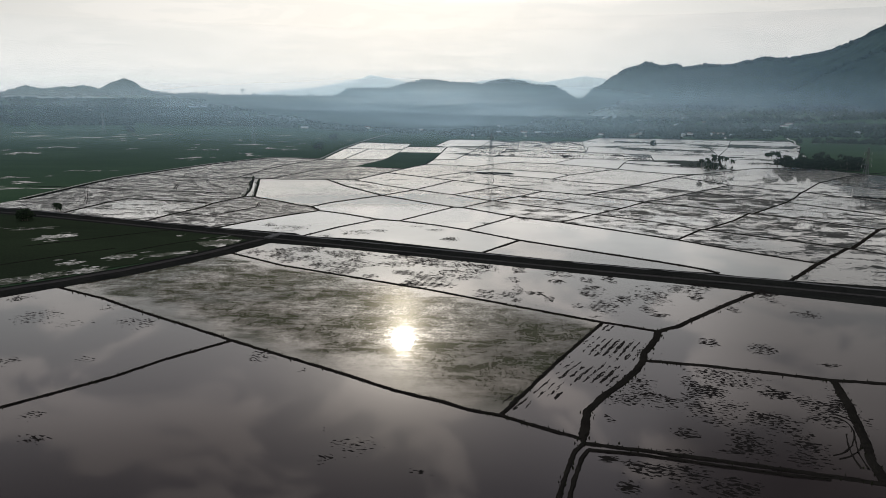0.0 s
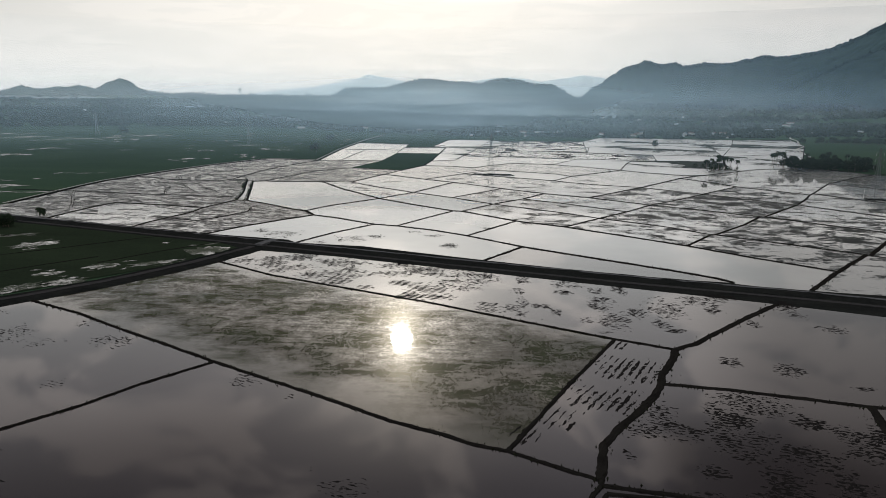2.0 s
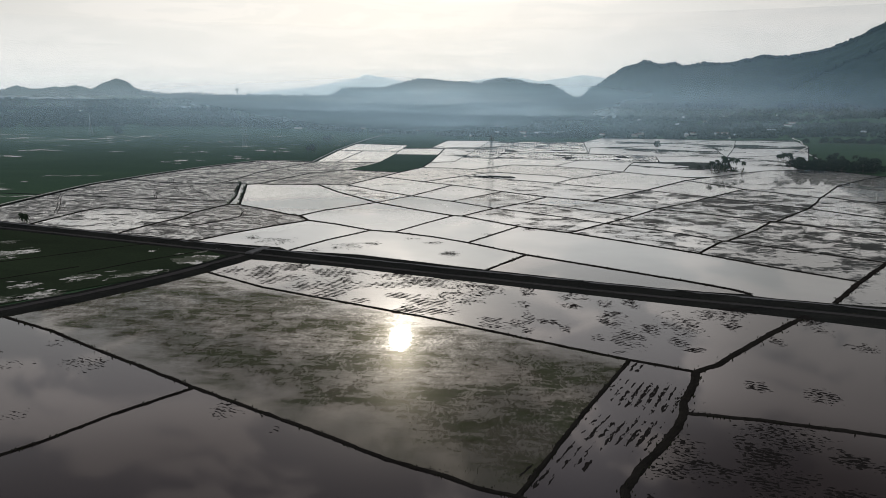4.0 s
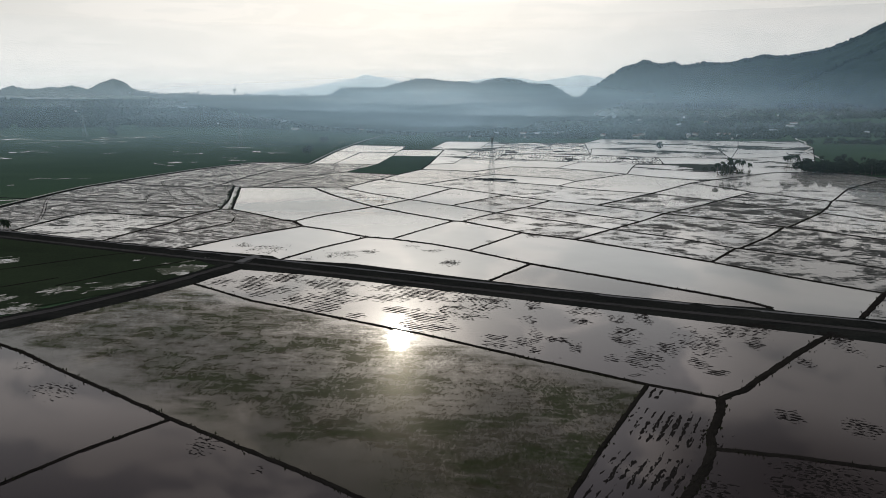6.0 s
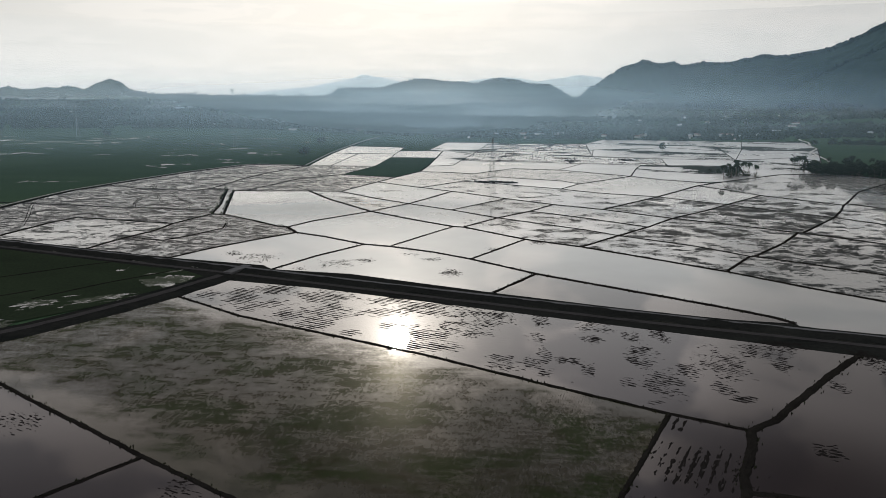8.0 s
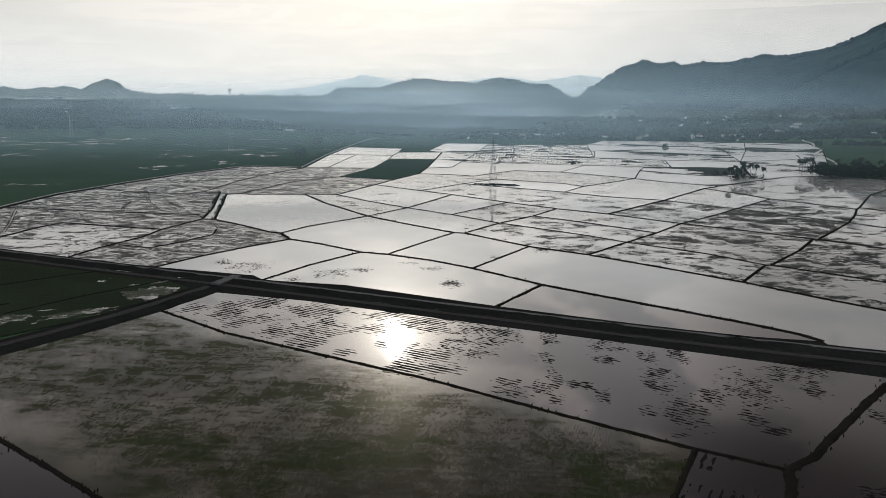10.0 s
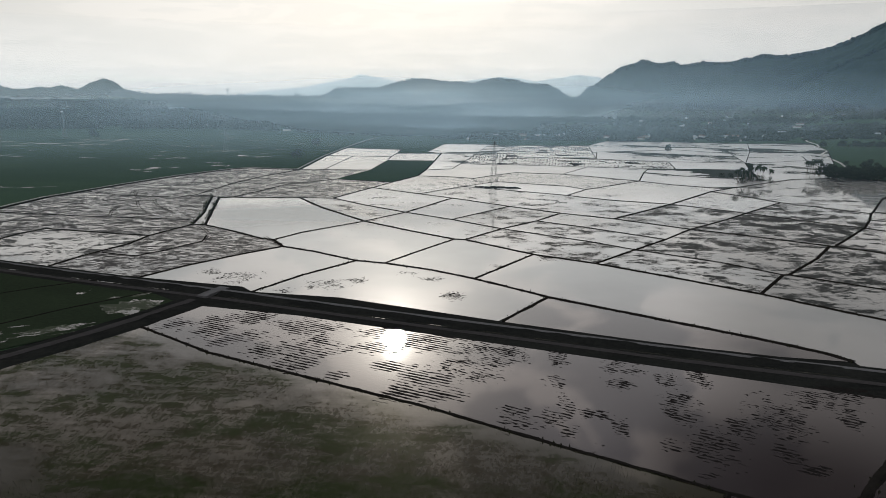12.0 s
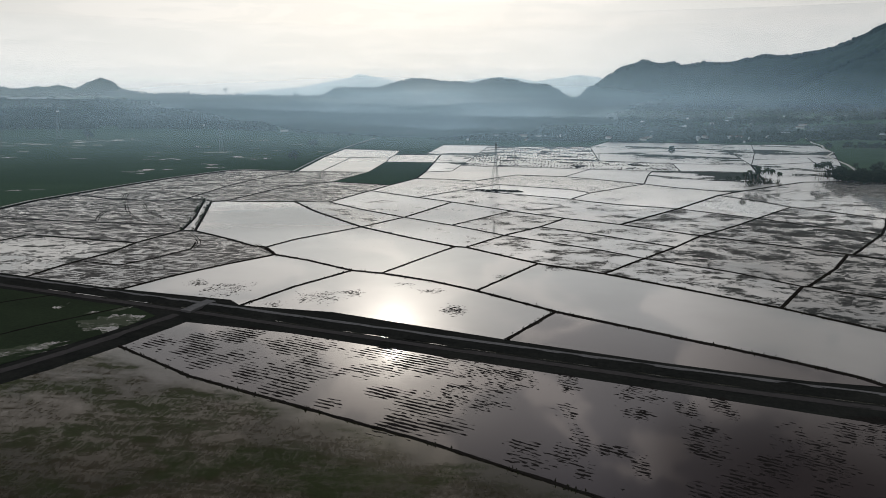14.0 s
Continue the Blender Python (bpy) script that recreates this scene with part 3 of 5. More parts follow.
N.update(n12=(19.5, 168.1), n13=(-115.5, 207.1), n14=(-124.6, 191.0), n15=(-134.7, 177.8), n16=(-143.8, 166.4), n17=(-156.7, 150.2), n18=(-159.8, 362.7), n19=(-120.1, 337.9), n20=(-79.7, 320.6), n21=(-38.3, 303.0), n22=(-1.7, 284.2), n23=(36.0, 265.8))
N.update(n24=(55.9, 257.7), n25=(14.8, 219.6), n26=(112.0, 319.0), n27=(79.2, 282.0), n28=(64.8, 264.9), n29=(50.2, 241.5), n30=(45.0, 226.6), n31=(41.5, 217.9), n32=(35.3, 207.0), n33=(26.4, 193.1), n34=(22.2, 184.4), n35=(20.6, 174.9))
N.update(n36=(16.6, 160.7), n37=(13.3, 147.7), n38=(11.8, 140.1), n39=(8.8, 127.8), n40=(65.1, 224.4), n41=(90.5, 219.5), n42=(117.9, 216.3), n43=(145.0, 211.3), n44=(19.4, 166.0), n45=(35.8, 163.7), n46=(55.6, 160.6), n47=(77.8, 156.8))
N.update(n48=(88.0, 154.9), n49=(107.2, 149.9), n50=(102.4, 216.9), n51=(99.1, 199.6), n52=(95.1, 183.2), n53=(89.8, 164.8), n54=(-238.3, 237.0), n55=(-223.0, 266.8), n56=(-201.6, 290.1), n57=(-184.8, 314.7), n58=(-148.6, 390.3), n59=(-257.8, 257.7))
N.update(n60=(-235.4, 282.5), n61=(-219.0, 298.9), n62=(-203.7, 321.2), n63=(-185.1, 343.9), n64=(-167.9, 377.9), n65=(-161.0, 395.1), n66=(-515.3, 510.2), n67=(-391.6, 480.6), n68=(-312.6, 464.9), n69=(-256.0, 445.9), n70=(-197.0, 431.9), n71=(-140.1, 421.2))
N.update(n72=(-90.5, 408.9), n73=(-17.6, 383.4), n74=(27.7, 369.2), n75=(70.4, 356.5), n76=(104.8, 347.5), n77=(135.8, 343.2), n78=(177.1, 337.6), n79=(227.2, 325.7), n80=(-478.1, 472.1), n81=(-373.6, 457.7), n82=(-271.3, 432.8), n83=(-181.5, 409.4))
N.update(n84=(-101.2, 381.6), n85=(-33.4, 361.8), n86=(26.1, 344.4), n87=(78.7, 329.0), n88=(160.1, 302.9), n89=(203.3, 288.9), n90=(-252.6, 471.1), n91=(-243.8, 504.4), n92=(-243.8, 529.1), n93=(-233.9, 569.7), n94=(-203.6, 431.1), n95=(-185.6, 455.7))
N.update(n96=(-167.9, 483.6), n97=(-149.3, 508.5), n98=(-132.7, 413.5), n99=(-118.5, 444.8), n100=(-98.2, 478.4), n101=(3.1, 420.0), n102=(-224.5, 569.0), n103=(-194.8, 548.7), n104=(-168.9, 528.6), n105=(-127.0, 497.5), n106=(-81.7, 474.5), n107=(-55.7, 463.3))
N.update(n108=(-31.8, 448.0), n109=(-16.7, 436.0), n110=(47.6, 392.9), n111=(81.3, 372.6), n112=(98.2, 360.6), n113=(104.1, 353.2), n114=(-197.2, 700.9), n115=(-165.4, 653.3), n116=(-117.8, 596.4), n117=(-81.9, 566.2), n118=(-49.1, 541.6), n119=(-42.2, 540.8))
N.update(n120=(-0.8, 504.7), n121=(32.3, 486.7), n122=(64.2, 463.9), n123=(101.3, 435.9), n124=(-276.2, 699.9), n125=(-246.9, 617.7), n126=(-161.2, 526.4), n127=(-150.7, 550.6), n128=(-66.8, 506.0), n129=(-16.8, 475.4), n130=(-167.6, 701.7), n131=(-151.9, 758.3))
N.update(n132=(-135.5, 817.1), n133=(-116.5, 876.8), n134=(-114.6, 937.9), n135=(-116.2, 1053.3), n136=(-118.9, 1175.3), n137=(-132.9, 668.3), n138=(-94.4, 637.3), n139=(-56.3, 610.4), n140=(-19.7, 579.3), n141=(7.8, 561.6), n142=(36.7, 542.7), n143=(59.5, 523.8))
N.update(n144=(100.6, 497.1), n145=(124.9, 472.9), n146=(154.6, 455.5), n147=(199.7, 423.6), n148=(-79.6, 675.3), n149=(-64.8, 715.5), n150=(-147.1, 774.2), n151=(-96.7, 737.4), n152=(-14.6, 675.6), n153=(25.0, 647.8), n154=(62.3, 627.6), n155=(108.7, 593.3))
N.update(n156=(141.6, 574.5), n157=(180.1, 548.1), n158=(195.9, 537.3), n159=(248.1, 492.2), n160=(-37.7, 639.8), n161=(4.7, 611.8), n162=(37.0, 591.9), n163=(84.0, 556.2), n164=(141.9, 631.2), n165=(169.2, 666.3), n166=(216.3, 725.5), n167=(127.7, 473.2))
N.update(n168=(158.5, 513.4), n169=(182.7, 546.9), n170=(251.4, 647.1), n171=(120.1, 704.2), n172=(176.3, 788.5), n173=(236.0, 847.8), n174=(295.1, 901.3), n175=(356.5, 935.0), n176=(51.0, 734.1), n177=(77.4, 719.0), n178=(198.3, 638.3), n179=(230.9, 612.2))
N.update(n180=(287.6, 548.2), n181=(309.6, 523.9), n182=(202.6, 751.2), n183=(266.1, 676.3), n184=(331.0, 609.9), n185=(351.8, 588.7), n186=(37.6, 745.4), n187=(59.0, 787.3), n188=(122.7, 862.6), n189=(143.0, 947.0), n190=(156.7, 990.8), n191=(-52.6, 861.1))
N.update(n192=(-35.4, 888.5), n193=(-7.4, 924.9), n194=(46.0, 916.2), n195=(72.8, 899.1), n196=(150.7, 835.8), n197=(197.0, 810.1), n198=(-77.4, 872.3), n199=(-84.0, 954.6), n200=(-78.5, 1021.9), n201=(-24.2, 1016.1), n202=(82.8, 998.8), n203=(227.7, 995.2))
N.update(n204=(278.8, 990.6), n205=(201.9, 902.6), n206=(255.4, 895.6), n207=(-31.2, 1008.1), n208=(-17.1, 1135.7), n209=(95.4, 1110.8), n210=(201.9, 1087.8), n211=(302.1, 1080.8), n212=(189.7, 989.5), n213=(264.6, 873.6), n214=(-70.5, 1101.0), n215=(-51.2, 1373.1))
N.update(n216=(-60.2, 794.1), n217=(-28.4, 836.7), n218=(43.0, 808.5), n219=(-11.7, 770.1), n220=(424.7, 1207.2), n221=(-285.1, 1255.5), n222=(-190.4, 1237.1), n223=(-185.0, 1108.4), n224=(-279.9, 1110.9), n225=(-263.4, 921.6), n226=(-235.6, 925.8), n227=(-179.7, 928.2))
N.update(n228=(-240.5, 1108.3), n229=(-180.6, 1050.9), n230=(-185.9, 1164.2), n231=(-142.2, 1191.6), n232=(-132.8, 1372.2), n233=(-198.0, 835.5), n234=(-42.2, 1168.6), n235=(-12.3, 1353.2), n236=(125.4, 1377.5), n237=(108.0, 1112.8), n238=(-405.7, 526.2), n239=(-408.8, 574.4))
N.update(n240=(-412.8, 634.4), n241=(-413.6, 675.1), n242=(-405.3, 716.3), n243=(-395.8, 763.5), n244=(-376.8, 839.0), n245=(-346.0, 915.2), n246=(-331.2, 929.7), n247=(-459.9, 602.4), n248=(-384.7, 597.7), n249=(-337.6, 592.2), n250=(-293.5, 589.0), n251=(-243.7, 586.8))
N.update(n252=(-331.5, 466.7), n253=(-332.2, 481.1), n254=(-329.3, 525.3), n255=(-323.9, 543.5), n256=(-289.1, 537.1), n257=(-406.6, 702.1), n258=(-354.2, 692.6), n259=(-302.5, 689.9), n260=(-245.1, 694.5), n261=(-294.2, 704.0), n262=(-292.8, 786.3), n263=(-285.0, 842.3))
N.update(n264=(-255.7, 696.2), n265=(-235.9, 785.9), n266=(272.2, 684.8), n267=(317.7, 762.1), n268=(375.5, 829.4), n269=(407.1, 858.2), n270=(443.0, 883.0), n271=(344.8, 734.7), n272=(359.5, 711.7), n273=(383.0, 684.3), n274=(342.4, 916.5), n275=(389.9, 892.1))
N.update(n276=(423.9, 843.9), n277=(466.2, 818.7), n278=(212.9, 411.1), n279=(234.1, 388.4), n280=(172.8, 1502.3), n281=(304.1, 1495.2), n282=(432.0, 1473.7), n283=(557.9, 1511.1), n284=(511.3, 1322.7), n285=(417.4, 1084.1), n286=(123.4, 1236.0), n287=(259.2, 1302.5))
N.update(n288=(329.4, 1239.6), n289=(346.0, 1102.6), n290=(403.0, 1135.0), n291=(371.4, 1277.5), n292=(-286.7, 1372.7), n293=(-283.2, 1535.4), n294=(-266.6, 691.6), n295=(-240.6, 616.2), n296=(-112.2, 102.8), n297=(8.4, 117.2), n298=(93.3, 127.3), n299=(128.7, 410.7))
N.update(n300=(148.6, 394.7), n301=(164.4, 382.3), n302=(198.2, 425.4), n303=(254.6, 496.7), n304=(330.1, 588.0), n305=(260.2, 434.5), n306=(-417.4, 486.3), n307=(-410.4, 504.4), n308=(292.6, 542.7), n309=(303.9, 530.3), n310=(338.1, 602.6), n311=(-65.6, 1170.6))
N.update(n312=(-410.5, 599.3), n313=(46.6, 234.0), n314=(53.4, 249.5), n315=(71.8, 273.4), n316=(95.0, 300.5))

# bunds: width and the corners they run along
BUNDS = [
    (1.6, "n0 n1 n2 n3 n4 n5 n6 n7 n8 n9 n10 n11 n12"),
    (1.2, "n4 n13 n14 n15 n16 n17"),
    (1.2, "n18 n19 n20 n21 n22 n23 n24"),
    (1.6, "n23 n25 n10"),
    (2.8, "n26 n316 n27 n315 n28 n24 n314 n29 n313 n30 n31 n32 n33 n34 n35 n12"),
    (1.4, "n12 n44 n36 n37 n38 n39"),
    (2.0, "n30 n40 n41 n50 n42 n43"),
    (1.8, "n44 n45 n46 n47 n48 n49"),
    (3.0, "n50 n51 n52 n53 n48"),
    (2.0, "n69 n90 n91 n92 n93"),
    (2.0, "n94 n70 n95 n96 n97"),
    (1.8, "n98 n99 n100"),
    (1.8, "n73 n101"),
    (2.4, "n93 n102 n103 n104 n126 n97 n105 n100 n106 n107 n108 n109 n101 n110 n111 n112 n113"),
    (2.6, "n114 n115 n116 n117 n118 n119 n120 n121 n122 n123"),
    (2.2, "n124 n125 n93"),
    (1.0, "n126 n127 n116"),
    (1.2, "n106 n128 n118"),
    (1.5, "n108 n129 n120"),
    (2.6, "n130 n131 n150 n132 n133 n134 n135 n136"),
    (2.4, "n130 n137 n138"),
    (1.2, "n138 n139 n140 n141 n142 n143 n144 n145 n167 n146 n302 n147"),
    (2.6, "n138 n148 n149"),
    (2.0, "n150 n151 n149 n152 n153 n154 n155 n156 n157 n169 n158 n159"),
    (1.6, "n138 n116"),
    (1.4, "n139 n160 n152"),
    (1.8, "n119 n140 n161 n153"),
    (1.2, "n161 n162 n163"),
    (1.8, "n121 n143 n163 n155 n164 n165 n166"),
    (2.0, "n123 n145 n167 n168 n157 n169 n179 n170"),
    (3.0, "n154 n171 n172 n197 n173 n213 n174 n274 n175"),
    (1.5, "n176 n177 n171 n165 n178 n179 n180 n308 n309 n181"),
    (2.4, "n172 n182 n166 n183 n266 n184 n310 n185"),
    (1.6, "n186 n187 n188 n189 n190"),
    (1.2, "n191 n192 n193 n194 n195 n188 n196 n197"),
    (1.4, "n133 n198 n191"),
    (1.2, "n134 n199 n200 n207 n201 n202 n190 n212 n203 n204"),
    (1.2, "n189 n205 n206"),
    (1.2, "n207 n208 n209 n237 n210 n211"),
    (1.4, "n210 n212"),
    (3.0, "n211 n204 n206 n213"),
    (1.2, "n200 n214 n311 n215"),
    (1.2, "n151 n216 n217 n218 n187"),
    (1.2, "n216 n219 n186 n176 n177"),
    (1.2, "n194 n202"),
    (1.6, "n220 n290 n175"),
    (1.4, "n221 n222 n230 n223 n228 n224 n221"),
    (1.4, "n224 n225 n226 n227"),
    (1.4, "n228 n226"),
    (1.4, "n223 n229 n227"),
    (1.2, "n223 n229 n135"),
    (1.2, "n230 n136 n231 n232 n215"),
    (1.2, "n227 n233 n132"),
    (1.2, "n136 n311 n234 n235 n215"),
    (1.2, "n235 n236 n237"),
    (6.0, "n238 n239 n312 n240 n241 n257 n242 n243 n244 n245 n246 n225"),
    (1.4, "n247 n312 n248 n249 n250 n251"),
    (2.0, "n252 n253 n254 n255 n256 n92"),
    (1.6, "n257 n242 n258 n259 n261 n124 n294 n264 n260 n114 n130"),
    (1.4, "n261 n262 n263 n225"),
    (1.2, "n264 n265 n233"),
    (2.0, "n170 n183 n266 n267 n268 n269 n270"),
    (1.2, "n267 n271 n272 n273"),
    (1.5, "n274 n175 n275 n269 n276 n277"),
    (1.2, "n147 n278 n279"),
    (1.4, "n236 n280 n281 n282 n283 n284 n285 n175"),
    (1.2, "n237 n286 n287 n288 n211"),
    (1.2, "n211 n289 n290 n285"),
    (1.2, "n211 n291 n282"),
    (2.0, "n224 n221 n292 n293"),
    (2.2, "n294 n295 n102"),
    (2.4, "n123 n299 n300 n301"),
    (3.0, "n77 n301 n302 n147 n159 n303 n308 n304"),
]

# fields: what stands in them and their corners
FIELDS = [
    ("mid", "n211 n291 n282 n281 n280 n236 n237 n286 n287 n288"),
    ("light", "n211 n289 n290 n285 n284 n283 n282 n291"),
    ("rows", "n200 n207 n208 n209 n237 n236 n235 n234 n311 n214"),
    ("wetgreen", "n210 n211 n288 n287 n286 n237"),
    ("heavy", "n67 n252 n253 n254 n255 n256 n92 n93 n125 n124 n261 n259 n258 n242 n257 n241 n240 n312 n239 n238 n307 n306"),
    ("green", "n59 n60 n61 n62 n63 n64 n65 n83 n82 n81 n80"),
    ("mid", "n166 n183 n266 n267 n268 n269 n275 n175 n274 n174 n213 n173 n197 n172 n182"),
    ("rows", "n190 n212 n210 n237 n209 n208 n207 n201 n202"),
    ("mid", "n132 n150 n151 n216 n217 n218 n187 n188 n195 n194 n193 n192 n191 n198 n133"),
    ("heavy", "n225 n246 n245 n244 n243 n242 n258 n259 n261 n262 n263"),
    ("rice", "n0 n1 n2 n3 n4 n5 n6 n7 n8 n9 n10 n25 n23 n22 n21 n20 n19 n18 n57 n56"),
    ("light", "n174 n274 n175 n290 n289 n211 n204 n206 n213"),
    ("clear", "n133 n198 n191 n192 n193 n194 n202 n201 n207 n200 n199 n134"),
    ("light", "n149 n152 n153 n154 n171 n177 n176 n186 n219 n216 n151"),
    ("light", "n136 n311 n215 n232 n231"),
    ("heavy", "n124 n294 n264 n265 n233 n227 n226 n225 n263 n262 n261"),
    ("green", "n132 n133 n134 n135 n229 n227 n233"),
    ("clods", "n18 n19 n20 n21 n22 n23 n24 n28 n27 n26 n87 n86 n85 n84 n58"),
    ("clear", "n102 n103 n104 n126 n127 n116 n115 n114 n260 n264 n294 n295"),
    ("clear", "n4 n13 n14 n15 n16 n17 n296 n297 n39 n38 n37 n36 n44 n12 n11 n10 n9 n8 n7 n6 n5"),
    ("clear", "n221 n224 n228 n223 n230 n222"),
    ("clear", "n76 n77 n301 n300 n299 n123 n122 n121 n120 n129 n108 n109 n101 n110 n111 n112 n113"),
    ("light", "n171 n172 n197 n196 n188 n187 n186 n176 n177"),
    ("dense", "n267 n271 n272 n273 n277 n276 n269 n268"),
    ("dense", "n77 n78 n79 n305 n309 n308 n303 n159 n147 n302 n301"),
    ("heavy", "n114 n130 n131 n150 n132 n233 n265 n264 n260"),
    ("clear", "n223 n228 n226 n227 n229"),
    ("mid", "n173 n213 n206 n205 n189 n188 n196 n197"),
    ("clear", "n24 n29 n30 n40 n41 n50 n42 n43 n89 n88 n26 n27 n28"),
    ("mid", "n189 n205 n206 n204 n203 n212 n190"),
    ("light", "n134 n199 n200 n214 n311 n136 n135"),
    ("clear", "n0 n55 n54 n17 n16 n15 n14 n13 n4 n3 n2 n1"),
    ("heavy", "n69 n94 n70 n95 n96 n97 n126 n104 n103 n102 n93 n92 n91 n90"),
    ("light", "n184 n310 n273 n272 n271 n267 n266"),
    ("mid", "n188 n189 n190 n202 n194 n195"),
    ("mid", "n203 n204 n211 n210 n212"),
    ("clear", "n135 n136 n230 n223 n229"),
    ("clear", "n97 n105 n100 n106 n128 n118 n117 n116 n127 n126"),
    ("dense", "n146 n302 n147 n159 n158 n169 n157 n168 n167"),
    ("dense", "n170 n179 n180 n308 n304 n310 n184 n266 n183"),
    ("dense", "n143 n144 n145 n167 n168 n157 n156 n155 n163"),
    ("light", "n130 n137 n138 n148 n149 n151 n150 n131"),
    ("dense", "n155 n156 n157 n169 n179 n178 n165 n164"),
    ("clear", "n72 n73 n101 n109 n108 n107 n106 n100 n99 n98"),
    ("dense", "n158 n159 n303 n308 n180 n179 n169"),
    ("dense", "n68 n69 n90 n91 n92 n256 n255 n254 n253 n252"),
    ("mid", "n215 n311 n234 n235"),
    ("clear", "n224 n225 n226 n228"),
    ("mid", "n165 n166 n182 n172 n171"),
    ("mid", "n154 n155 n164 n165 n171"),
    ("clear", "n186 n187 n218 n217 n216 n219"),
    ("dense", "n165 n178 n179 n170 n183 n166"),
    ("clear", "n70 n71 n98 n99 n100 n105 n97 n96 n95"),
    ("mid", "n119 n120 n121 n143 n142 n141 n140"),
    ("mid", "n116 n117 n118 n119 n140 n139 n138"),
    ("dense", "n123 n299 n300 n301 n302 n146 n167 n145"),
    ("light", "n138 n139 n160 n152 n149 n148"),
    ("mid", "n153 n161 n162 n163 n155 n154"),
    ("clods", "n12 n44 n45 n46 n47 n48 n53 n52 n51 n50 n41 n40 n30 n31 n32 n33 n34 n35"),
    ("clear", "n106 n107 n108 n129 n120 n119 n118 n128"),
    ("mid", "n114 n115 n116 n138 n137 n130"),
    ("mid", "n139 n140 n161 n153 n152 n160"),
    ("mid", "n121 n122 n123 n145 n144 n143"),
    ("mid", "n140 n141 n142 n143 n163 n162 n161"),
    ("clods", "n36 n37 n38 n39 n297 n298 n49 n48 n47 n46 n45 n44"),
    ("clear", "n73 n74 n75 n113 n112 n111 n110 n101"),
    ("mid", "n175 n285 n290"),
    ("clods", "n10 n11 n12 n35 n34 n33 n32 n31 n30 n29 n24 n23 n25"),
    ("clear", "n42 n50 n51 n52 n53 n48 n49 n43"),
    ("light", "n93 n102 n295 n294 n124 n125"),
    ("mid", "n304 n308 n309"),
]

LABELS = {
    "clear": ("flooded paddy field, still brown water mirroring the sky", M_CLEAR),
    "light": ("flooded paddy field with a few mud patches", M_LIGHT),
    "dense": ("muddy paddy field half drained, with water patches", M_DENSE),
    "mid": ("half-flooded paddy field with dark mud patches", M_MID),
    "heavy": ("churned wet paddy field streaked with mud", M_HEAVY),
    "rows": ("far flooded paddy field with ploughed rows", M_FAR_SKY),
    "wetgreen": ("wet field of thin green rice with pools", M_GREENWET),
    "rice": ("flooded paddy field greening with young rice", M_RICE),
    "green": ("dark green field of grown rice", M_GREEN),
    "clods": ("flooded paddy field with rows of mud clods", M_CLEAR),
}
field_polys = []
for k, (kind, names) in enumerate(FIELDS):
    poly = [N[n] for n in names.split()]
    z = 0.01 + 0.004 * (k % 9) + (0.15 if kind == "green" else 0)
    label, mat = LABELS[kind]
    # farther water is paler: more sky reflection painted into its colour
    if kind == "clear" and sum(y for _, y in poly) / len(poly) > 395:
        label, mat = "flooded paddy field of silty water, sky reflection painted in", M_SILT_SKY if sum(y for _, y in poly) / len(poly) < 640 else M_FAR_SKY
    # far rice takes the paler plain green, putting haze into its colour
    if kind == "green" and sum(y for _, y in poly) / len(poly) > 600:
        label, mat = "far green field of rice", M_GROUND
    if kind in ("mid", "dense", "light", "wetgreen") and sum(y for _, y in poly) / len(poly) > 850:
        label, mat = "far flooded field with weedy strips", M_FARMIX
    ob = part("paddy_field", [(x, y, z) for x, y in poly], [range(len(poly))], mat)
    tagged(ob, label, "paddy field", "paddy fields")
    field_polys.append((kind, poly, z, ob))



def bund(width, line, seed, label="low dark earth bund between paddy fields"):
    pts = resample(line, 1.2 if min(y for _, y in line) < 340 else 3.0)
    w = width * 0.43
    verts, faces = sweep(pts, [(-w * 1.25, -0.12), (-w * 0.7, 0.30), (-w * 0.2, 0.42), (w * 0.3, 0.40), (w * 0.75, 0.28), (w * 1.25, -0.12)], 0.22 * width ** 0.5, seed)
    return tagged(part("earth_bund", verts, faces, M_BUND), label, "bund", "bunds")


for k, (width, names) in enumerate(BUNDS):
    bund(width, [N[n] for n in names.split()], k)
# faint low bunds within the fields
bund(1.0, [(-282.2, 359.6), (-258.7, 382.2), (-233.8, 408.9), (-210.8, 427.8)], 200, "thin bund in dark green rice")
bund(1.0, [(-219.3, 349.8), (-202.5, 377.5), (-180.0, 406.0)], 201, "thin bund in dark green rice")
bund(1.0, [(-263.1, 317.6), (-243.5, 343.6), (-227.3, 363.1)], 202, "thin bund in dark green rice")
bund(1.0, [(-246.1, 480.7), (-223.2, 474.6), (-213.1, 491.2), (-202.9, 516.7), (-207.9, 533.5)], 203, "thin winding bund in churned mud")
bund(1.3, [(20.3, 162.6), (18.4, 158.2), (15.7, 148.0), (14.1, 140.4), (11.4, 128.1)], 210, "low dark bund beside a parallel one")
bund(1.3, [(20.3, 162.6), (32.7, 161.9), (48.5, 159.2), (67.2, 156.1), (76.0, 155.6)], 211, "low dark bund beside a parallel one")
verts, faces = sweep(resample([(-405.7, 526.2), (-408.8, 574.4), (-412.8, 634.4), (-413.6, 675.1), (-405.3, 716.3), (-395.8, 763.5), (-376.8, 839.0), (-346.0, 915.2), (-331.2, 929.7), (-263.4, 921.6), (-279.9, 1110.9), (-285.1, 1255.5), (-286.7, 1372.7), (-283.2, 1535.4)], 6.0), [(-6.2, 0.05), (-5.4, 0.3), (-4.4, 0.3), (-3.6, 0.2)], 0.2, 212)
